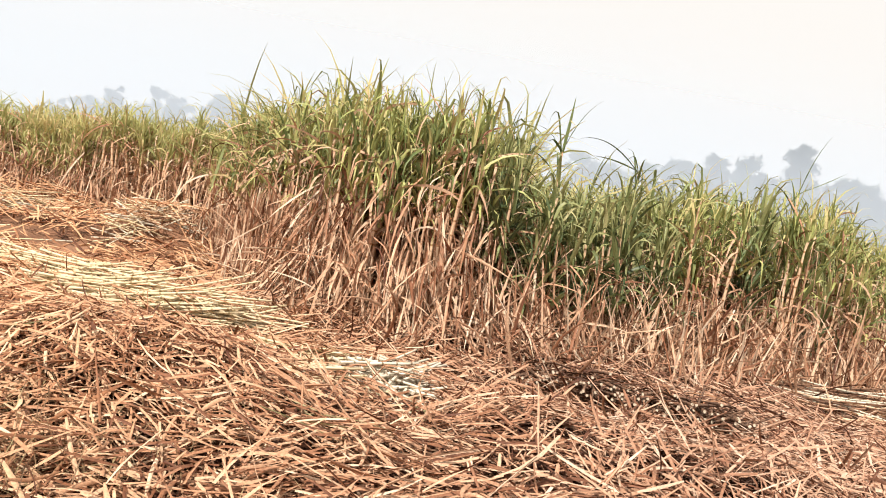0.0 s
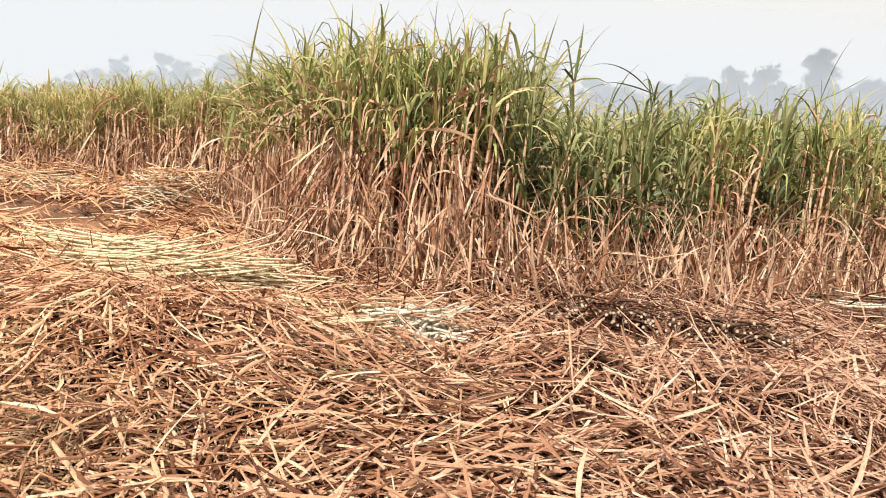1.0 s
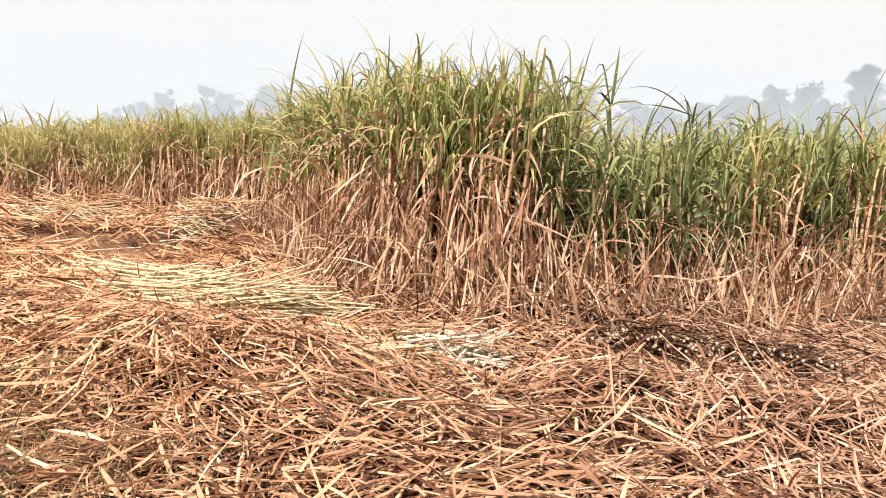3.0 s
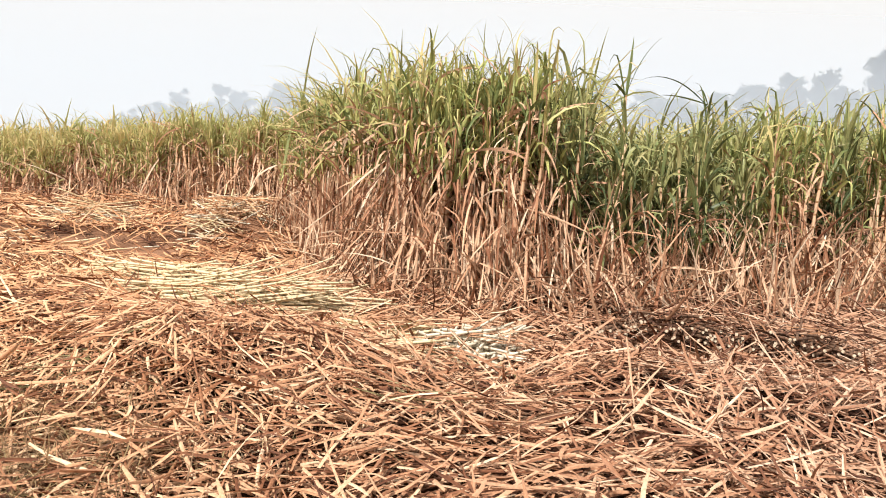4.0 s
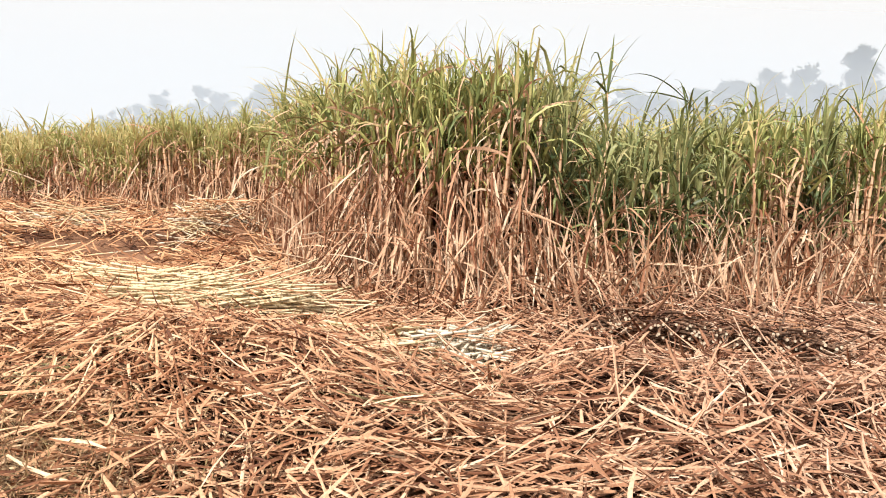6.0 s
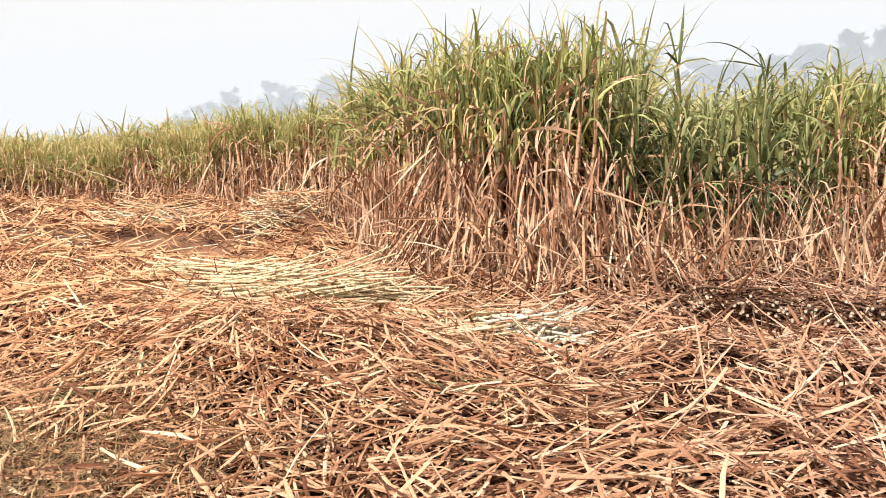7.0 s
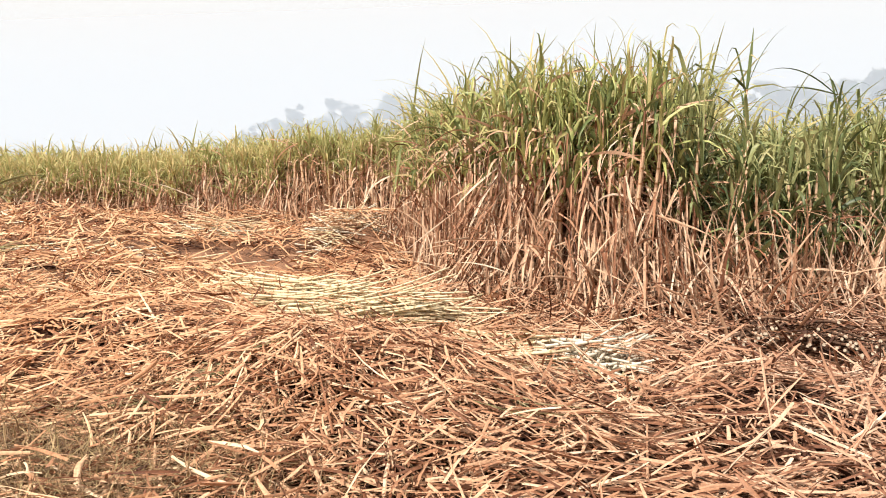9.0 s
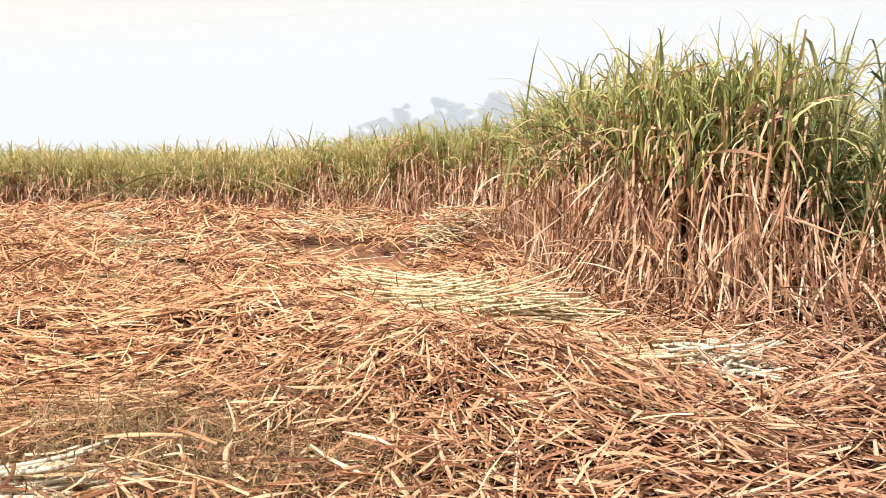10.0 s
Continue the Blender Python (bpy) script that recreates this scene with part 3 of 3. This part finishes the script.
far_trees = [tree(5, 15, 3.2, mat_tree), tree(6, 13, 4.2, mat_tree), tree(7, 14, 3.6, mat_tree)]
K = 1.16      # this row stands farther off
left_row = [(x * K, y * K, (z - 1.2) * K + 1.2, k) for x, y, z, k in
            [(-31.4, 146, 17.7, 1), (-35.8, 149, 15.2, 2), (-39.5, 147, 15.8, 0), (-42.6, 146, 16.9, 2), (-46.8, 150, 14.0, 1), (-50.6, 147, 15.9, 0), (-55.0, 150, 13.6, 1), (-61.0, 156, 13.4, 2),
             (-67.5, 162, 12.2, 0), (-74.0, 168, 9.6, 1), (-27.0, 149, 14.5, 0), (-14, 152, 14, 1), (2, 152, 14, 2)]]
plant_trees(far_trees, left_row, "tree standing faint in distant morning haze", "faint trees far behind the field")

# ---- sheets painted as morning haze before each row of trees, thinning upwards ----
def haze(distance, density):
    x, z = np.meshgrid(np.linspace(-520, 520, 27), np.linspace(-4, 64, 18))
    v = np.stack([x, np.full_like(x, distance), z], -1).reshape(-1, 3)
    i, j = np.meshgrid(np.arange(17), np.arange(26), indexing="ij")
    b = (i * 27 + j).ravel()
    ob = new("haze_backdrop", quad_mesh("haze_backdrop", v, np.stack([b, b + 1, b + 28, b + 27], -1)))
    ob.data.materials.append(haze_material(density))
    return tagged(ob, "flat pale blue sheet painted as haze before the far trees", "haze", kind="structure")


# flat upright sheets; their pale colour stands in for haze in the air
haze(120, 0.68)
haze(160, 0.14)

# ---- bundles of cut cane ----
BUNDLES = []


def bundle(x, y, heading, count, length, width, height, mats, label, name="cane_bundle", jitter=6, stagger=0.34, lift=0.14, tilt=0.0, trash=32, trash_material=None, radius=0.0108, mess=1.6, shows=0.10):
    """Cut stalks laid side by side in a low heap; heading in degrees, from the x axis."""
    BUNDLES.append((x, y, heading, length * 0.62, width * 0.72, shows))
    root = new(name)
    z0 = float(terrain(x, y))
    root.matrix_basis = pose(x, y, z0, 0, 0, heading)
    shapes = [stalk_mesh("cane_stalk", length * f, radius * g, b, 6, True) for f, g, b in ((1, 1, 0.06), (0.92, 1.12, -0.10), (1.06, 0.9, 0.11), (0.66, 1.05, -0.04))]
    pick = [mats[k % len(mats)] for k in range(len(shapes))]
    for me, mt in zip(shapes, pick):
        me.materials.append(mt)
        me.materials.append(mat_end)
    c, sn = math.cos(radians(heading)), math.sin(radians(heading))
    for k in range(count):
        a = rng.uniform(-1, 1)
        off, h = a * width / 2, lift + height * (1 - a * a) * rng.uniform(0, 1)
        sh = rng.normal(0, stagger * length / 2)
        ob = part("cane_stalk", shapes[int(rng.integers(0, 4))], None, root)
        gx_, gy_ = x + c * sh - sn * off, y + sn * sh + c * off
        dz = float(terrain(gx_, gy_)) - z0
        ob.matrix_basis = pose(sh, off, h + dz, 0, 90 + rng.normal(tilt, mess), rng.normal(0, jitter)) @ pose(0, 0, -length / 2, 0, 0, rng.uniform(0, 360))
    blades = []
    for k in range(5 if trash else 0):
        v, q = ribbons(np.zeros((1, 3)), 0, 0.05 * k - 0.1, 0.22 + 0.07 * k, 0.012 + 0.002 * k, -0.1 * k, 0.1, 0.3 * k - 0.6, 1.2, 4, 0.3)
        blades.append(quad_mesh("leaf", v, q))
    for k in range(trash):
        ob = part("leaf", blades[k % 5], trash_material or mat_straw_one, root)
        ob.matrix_basis = pose(rng.normal(0, length * 0.3), rng.uniform(-0.5, 0.5) * width, height * 0.8 + lift + 0.02, 0, rng.normal(4, 6), rng.normal(0, 35))
    return tagged(root, label, "cane bundle", "bundles of cut cane")


bundle(-2.45, 6.95, -20, 84, 1.35, 0.45, 0.14, [mat_pale], "heap of pale yellow cut cane stalks on straw litter", jitter=13, mess=4, trash=60, lift=0.17)
bundle(-1.58, 6.22, 20, 84, 1.35, 0.40, 0.15, [mat_pale], "low heap of pale cut cane beside another heap", jitter=13, mess=4, trash=60, lift=0.17)
bundle(-0.42, 5.5, 4, 32, 0.7, 0.32, 0.10, [mat_pale], "short pale cane pieces half buried in straw", jitter=15, lift=0.14, mess=4)
bundle(0.24, 4.98, 20, 84, 0.46, 0.56, 0.17, [mat_grey], "bundle of greyish white cane pieces on dark straw", jitter=32, mess=11, trash=30, lift=0.16, radius=0.0105, shows=0.06)
bundle(-0.25, 4.7, 18, 18, 0.7, 0.30, 0.08, [mat_pale], "short pale cane pieces half buried in straw", jitter=12)
bundle(1.80, 6.30, 75, 66, 1.1, 0.85, 0.16, [mat_dark], "bundle of dark cane stalks with white cut ends", jitter=11, stagger=0.18, tilt=6, lift=0.23, trash=90, trash_material=mat_decayed_one, radius=0.0105, shows=0.16)
bundle(2.62, 5.72, 66, 66, 1.1, 0.85, 0.16, [mat_dark], "bundle of dark cane stalks with white cut ends", jitter=11, stagger=0.18, tilt=6, lift=0.23, trash=90, trash_material=mat_decayed_one, radius=0.0105, shows=0.16)
bundle(5.7, 8.3, -12, 60, 1.6, 0.9, 0.26, [mat_stalk, mat_dark, mat_grey, mat_dark], "weathered heap of grey brown cane by the standing field", jitter=8, lift=0.16)
bundle(-5.9, 13.0, 6, 44, 1.5, 0.7, 0.24, [mat_pale, mat_grey, mat_stalk], "heap of pale cut cane near the standing cane", jitter=30, lift=0.08, trash=50, mess=7)
bundle(-3.3, 12.1, -20, 84, 0.9, 1.2, 0.16, [mat_stalk, mat_grey, mat_stalk, mat_pale], "small heap of greyish cane by the standing cane", jitter=50, lift=0.10, trash=90, mess=14)
bundle(-10.7, 12.5, -6, 26, 1.8, 0.4, 0.12, [mat_grey, mat_pale], "heap of pale cut cane near the standing cane", jitter=14, lift=0.06, trash=40)
bundle(-6.2, 9.8, -3, 34, 2.0, 0.35, 0.06, [mat_grey, mat_pale], "thin scatter of pale cane stalks over the straw", jitter=12, stagger=0.6)
bundle(-2.36, 1.98, 25, 34, 0.7, 0.30, 0.08, [mat_grey], "bundle of greyish white cane pieces on dark straw", jitter=6, lift=0.09, trash=10, shows=0.03)


# ---- wilted green tops left on the litter ----
def cut_tops(x, y, count, reach, label, heading=0, fan=0.25, along=0.5, upright=0.0, material=mat_cut, width=0.014):
    """Limp blades that lie roughly one way (heading and fan in degrees and radians), or droop from a standing tuft."""
    r = np.random.default_rng(int(abs(x * 131 + y * 977)) + 5)
    u, w = r.normal(0, along * reach, count), r.normal(0, 0.16 * reach, count)
    c, sn = math.cos(radians(heading)), math.sin(radians(heading))
    px, py = x + u * c - w * sn, y + u * sn + w * c
    pz = terrain(px, py) + 0.14 + r.uniform(0, 0.06, count) + upright * 0.4
    root = new("cut_cane_tops")
    root.location = (x, y, float(terrain(x, y)))
    for k in range(count):
        v, q = ribbons(np.array([[px[k], py[k], pz[k]]]), radians(heading) + r.normal(0, fan), r.normal(0.0, 0.10) + upright * r.uniform(0, 1), reach * r.uniform(0.5, 1.1), width * r.uniform(0.7, 1.5),
                       -r.uniform(0.0, 0.25) - upright * r.uniform(0.4, 1.2), r.normal(0, 0.3), r.normal(0, 0.5), 1.3, 6, 0.25, LEAF, lambda a, b: terrain(a, b) + 0.10)
        part("leaf", quad_mesh("leaf", v - np.array(root.location), q), material, root)
    return tagged(root, label, "cane leaves", "cut green cane tops")


cut_tops(-0.34, 3.58, 7, 0.5, "few wilted green leaves lying in the straw", -40, 0.15, 0.2)
cut_tops(-1.85, 3.48, 20, 0.45, "wilted grey-green leaves lying in the straw", 35, 0.15, 0.35)
cut_tops(-2.45, 3.35, 24, 0.22, "patch of short grey-green grass in the straw", 10, 0.9, 1.0, width=0.008)
cut_tops(-11.3, 14.0, 44, 1.1, "drooping green cane tops before the standing field", -60, 1.4, 0.3, 0.8, width=0.03)
cut_tops(-5.5, 6.2, 30, 0.6, "wilted green leaves lying flat on the straw", 20, 0.25, 0.4)
cut_tops(-6.1, 7.5, 16, 0.5, "wilted green leaves standing out of the straw", 80, 0.5, 0.2, 0.5, width=0.02)
cut_tops(-8.6, 9.4, 26, 0.9, "yellow-green leaves lying flat on the straw", 40, 0.3, 0.5, material=mat_olive, width=0.022)
cut_tops(0.45, 4.62, 6, 0.32, "dull green leaves beside cut cane pieces", -70, 0.4, 0.3)
cut_tops(-1.28, 5.6, 80, 0.45, "yellow-green leaf trash beside cut cane", 8, 0.25, 0.75, material=mat_olive)
BUNDLES.append((-1.28, 5.6, 0, 0.75, 0.24, 0.3))      # little straw over the yellowed trash

# ---- fine dry grass on the bare strip nearest the eye ----
n = 6500
x, y = rng.normal(-2.1, 0.65, n), rng.normal(2.65, 0.45, n)
p = np.stack([x, y, terrain(x, y) + rng.uniform(0.08, 0.21, n)], -1)
v, q = ribbons(p, rng.uniform(0, 6.28, n), rng.normal(0.1, 0.4, n), rng.uniform(0.08, 0.25, n), rng.uniform(0.003, 0.007, n), rng.normal(-0.6, 0.9, n), rng.normal(0, 1.2, n), 0, 1.2, 4, 0, LEAF,
               lambda a, b: terrain(a, b) + 0.02)
grass = new("dry_grass", quad_mesh("dry_grass", v, q))
grass.data.materials.append(mat_cut_many)
tagged(grass, "fine matted grey-green and brown grass among the straw", "grass", kind="stuff")


# ---- straw litter ----
HOLLOWS = [(0.40, 4.48, 0.28), (-0.16, 3.3, 0.14), (0.30, 3.9, 0.13), (1.4, 4.1, 0.15), (-2.2, 2.75, 0.4)]   # where the litter lies thin
FANS = [(-1.34, 4.12, 1.35, 0.95), (-2.64, 4.3, 0.95, 0.9), (-3.2, 5.9, 1.2, 0.8), (1.0, 4.4, 0.5, 0.4)]     # blades spread outwards from these tops
COMBED = [(-2.5, 6.0, 0.9, 0.6, -0.75), (4.4, 6.7, 1.6, 0.9, -0.3), (-4.0, 4.2, 1.2, 0.8, 0.3), (-2.6, 8.9, 1.6, 0.8, 0.1), (0.4, 3.0, 0.8, 0.3, 0.1)]   # and lie one way here


def litter_keeps(x, y):
    """Which places carry litter: short of the standing cane, off the bare patch, thin in hollows and over the heaps."""
    n = len(x)
    az, r = np.arctan2(x, y), np.hypot(x, y)
    rf = np.where((az > az_fine[0]) & (az < az_fine[-1]), np.interp(az, az_fine, r_fine), 99)
    bare = ((x - SOIL[0]) / SOIL[2]) ** 2 + ((y - SOIL[1]) / SOIL[3]) ** 2
    keep = (r < rf + 0.5) & ((bare > 1) | (rng.uniform(0, 1, n) < 0.08))
    thick = np.sin(5.3 * x + 2.1 * y) * np.sin(6.1 * y - 1.7 * x + 1) + 0.7 * np.sin(11 * x - 4 * y + 2) * np.sin(9 * y + 3 * x)
    keep &= rng.uniform(0, 1, n) < np.interp(x, [-0.5, 1.0], [0.85, 0.68]) + np.interp(r, [6, 9], [1.0, 0.5]) * np.interp(x, [-0.5, 0.8], [0.14, 0.45]) * thick + 0.5 * np.exp(-((x + 1.2) ** 2 + (y - 4.6) ** 2) / 0.5)
    for hx, hy, hr in HOLLOWS:
        keep &= ((x - hx) / hr) ** 2 + ((y - hy) / hr / 0.7) ** 2 > rng.uniform(0.2, 1.3, n)
    for bx, by, hd, la, lb, shows in BUNDLES:
        c, sn = math.cos(radians(hd)), math.sin(radians(hd))
        u, w = (x - bx) * c + (y - by) * sn, (y - by) * c - (x - bx) * sn
        keep &= ((u / la) ** 2 + (w / lb) ** 2 > 1) | (rng.uniform(0, 1, n) < shows)
    return keep


def litter_angle(x, y):
    """Mostly across the view, swirling, and spreading outwards from the tops of the mounds."""
    a = 0.9 * np.sin(0.9 * x + 0.5 * y) * np.sin(0.7 * y - 0.4 * x + 1) + rng.normal(0, 1.0, len(x)) * np.interp(x, [-2.5, 0.0, 1.5], [0.75, 1.1, 1.6])
    for cx, cy, rx, ry, way in COMBED:
        d = np.exp(-((x - cx) / rx) ** 2 - ((y - cy) / ry) ** 2)
        a = np.where(rng.uniform(0, 1, len(x)) < d * 1.2, way + rng.normal(0, 0.2, len(x)), a)
    for mx, my, rx, ry in FANS:
        d = np.exp(-((x - mx) / rx) ** 2 - ((y - my) / ry) ** 2)
        a = np.where(rng.uniform(0, 1, len(x)) < d * 0.9, np.arctan2(y - my, x - mx) + rng.normal(0, 0.35, len(x)), a)
    return a + np.where(rng.uniform(0, 1, len(x)) < 0.5, math.pi, 0)


def litter(n, r0, r1, lmin, lmax, wmin, wmax, segs, fold, low, deep, a0=-56, a1=44, stir=1.0, swath=7):
    """Dry blades that lie in small swaths, each swath combed roughly one way."""
    k = max(1, n // swath)
    ca = rng.uniform(radians(a0), radians(a1), k)
    cr = np.sqrt(rng.uniform(r0 * r0, r1 * r1, k))
    cx, cy = cr * np.sin(ca), cr * np.cos(ca)
    caz, cl, ch = litter_angle(cx, cy), rng.uniform(0.6, 1.0, k), rng.uniform(0, 1, k)
    own = rng.integers(0, k, n)
    x, y = cx[own] + rng.normal(0, 0.16, n), cy[own] + rng.normal(0, 0.16, n)
    keep = litter_keeps(x, y)
    x, y, own = x[keep], y[keep], own[keep]
    m = len(x)
    stray = rng.uniform(0, 1, m) < 0.34
    az = np.where(stray, rng.uniform(0, 6.28, m), caz[own] + rng.normal(0, 0.28, m))
    fine = np.interp(x, [-3.0, -0.3], [0.86, 1.0])       # the litter is shorter and finer on one side
    length = (lmin + (lmax - lmin) * rng.uniform(0, 1, m) ** 1.4 * cl[own]) * fine * np.where(rng.uniform(0, 1, m) < 0.03, 1.6, 1.0)
    layer = low + np.clip(0.55 * ch[own] + 0.45 * rng.uniform(0, 1, m), 0, 1) * (deep - low)
    x0, y0 = x - np.cos(az) * length / 2, y - np.sin(az) * length / 2
    x1, y1 = x + np.cos(az) * length / 2, y + np.sin(az) * length / 2
    slope = np.arctan2(terrain(x1, y1) - terrain(x0, y0), length)
    el = slope + np.clip(rng.normal(0.04, 1.0, m) * np.where(rng.uniform(0, 1, m) < 0.4, 0.42, 0.17), -0.55, 0.55) * stir * np.where(np.hypot(x, y) < 6.5, np.interp(x, [-2.4, -0.4, 1.0], [0.55, 0.9, 1.3]), 1.2)
    p = np.stack([x0, y0, terrain(x0, y0) + 0.015 + layer], -1)
    v, q = ribbons(p, az, el, length, (wmin + (wmax - wmin) * rng.uniform(0, 1, m) ** 1.5) * (0.35 + 0.65 * fine), rng.normal(-0.05, 0.25, m), rng.normal(0, 0.3, m), rng.normal(0, 0.6, m), 1.3, segs, fold, STRIP,
                   lambda a, b: terrain(a, b) - 0.012)
    return v + rng.normal(0, 0.0016, v.shape), q      # crumpled a little


# lowest blades, coloured dark to stand for shade between the straws above
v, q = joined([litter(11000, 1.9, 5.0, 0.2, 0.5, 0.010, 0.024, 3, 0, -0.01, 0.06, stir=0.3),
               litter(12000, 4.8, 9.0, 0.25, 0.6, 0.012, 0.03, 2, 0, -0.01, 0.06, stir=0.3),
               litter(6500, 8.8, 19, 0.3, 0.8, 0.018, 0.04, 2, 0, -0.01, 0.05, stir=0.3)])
under_layer = new("gap_shade_litter", quad_mesh("gap_shade_litter", v, q))
under_layer.data.materials.append(mat_gap_shade)
tagged(under_layer, "dark brown leaves beneath the straw, coloured for the shade in its gaps", "leaf litter", kind="stuff")

v, q = joined([litter(15000, 1.9, 5.0, 0.10, 0.42, 0.008, 0.0185, 3, -0.42, 0.02, 0.24),
               litter(1500, 3.7, 5.4, 0.10, 0.40, 0.008, 0.018, 3, -0.42, 0.10, 0.24, -24, -6),
               litter(6000, 1.9, 5.0, 0.06, 0.22, 0.005, 0.011, 2, -0.42, 0.02, 0.16),
               litter(20000, 4.8, 9.0, 0.12, 0.52, 0.010, 0.023, 2, -0.42, 0.02, 0.24),
               litter(25000, 8.8, 19, 0.20, 0.70, 0.018, 0.040, 3, -0.40, 0.05, 0.25, stir=0.8),
               litter(4500, 0.1, 2.3, 0.1, 0.36, 0.007, 0.014, 2, -0.4, 0.0, 0.14, -56, 44),
               litter(24000, 0.1, 9, 0.2, 0.7, 0.012, 0.028, 2, -0.4, 0.0, 0.16, 44, 304)])
straw_litter = new("straw_litter", quad_mesh("straw_litter", v, q))
straw_litter.data.materials.append(mat_straw)
tagged(straw_litter, "thick litter of dry tan cane leaves over the ground", "straw", kind="stuff")

shapes = []
for k in range(14):
    L = 0.24 + 0.03 * k
    v, q = ribbons(np.array([[-L / 2, 0, 0]]), 0, rng.normal(0.05, 0.05), L, rng.uniform(0.012, 0.021), rng.normal(-0.12, 0.2), rng.normal(0, 0.3), rng.normal(0, 0.4), 1.3, 6, -0.42, STRIP)
    me = quad_mesh("straw", v, q)
    me.materials.append(mat_straw_one)
    shapes.append(me)
az = rng.uniform(radians(-50), radians(40), 420)
r = np.sqrt(rng.uniform(2.9 ** 2, 5.8 ** 2, 420))
x, y = r * np.sin(az), r * np.cos(az)
keep = litter_keeps(x, y)
x, y = x[keep], y[keep]
az = litter_angle(x, y)
for k in range(min(300, len(x))):
    L = 0.4
    dz = float(terrain(x[k] + L * math.cos(az[k]), y[k] + L * math.sin(az[k])) - terrain(x[k] - L * math.cos(az[k]), y[k] - L * math.sin(az[k])))
    ob = part("straw", shapes[k % 14], None, straw_litter)
    ob.matrix_basis = pose(x[k], y[k], float(terrain(x[k], y[k])) + rng.uniform(0.10, 0.16), 0, -math.degrees(math.atan2(dz, 2 * L)) + rng.normal(0, 5), math.degrees(az[k]))

# the longest loose blades and a broken stalk, lying on top
for x, y, up, az, el, length, width in [(1.90, 4.12, 0.13, -4, -1, 0.95, 0.034), (1.00, 3.20, 0.14, 28, 3, 0.52, 0.048), (0.72, 4.85, 0.15, -86, -4, 0.95, 0.026), (0.36, 4.70, 0.05, 60, 62, 0.42, 0.018),
                                        (-1.06, 3.02, 0.08, 80, 55, 0.24, 0.022), (-1.74, 3.50, 0.08, 70, 42, 0.34, 0.020), (-1.66, 3.52, 0.08, 60, 48, 0.30, 0.018), (-0.75, 3.05, 0.13, 40, 6, 0.60, 0.026),
                                        (0.30, 3.02, 0.12, 5, 0, 0.85, 0.024), (0.95, 4.05, 0.14, 55, 8, 0.55, 0.022), (2.1, 5.0, 0.16, 40, 12, 0.6, 0.02)]:
    v, q = ribbons(np.zeros((1, 3)), 0, 0, length, width, -0.12, 0.08, 0.3, 1.3, 8, -0.35, LEAF)
    ob = part("straw", quad_mesh("straw", v, q), mat_straw_one, straw_litter, "long pale dry blade")
    ob.matrix_basis = pose(x, y, float(terrain(x, y)) + up, 0, -el, az)
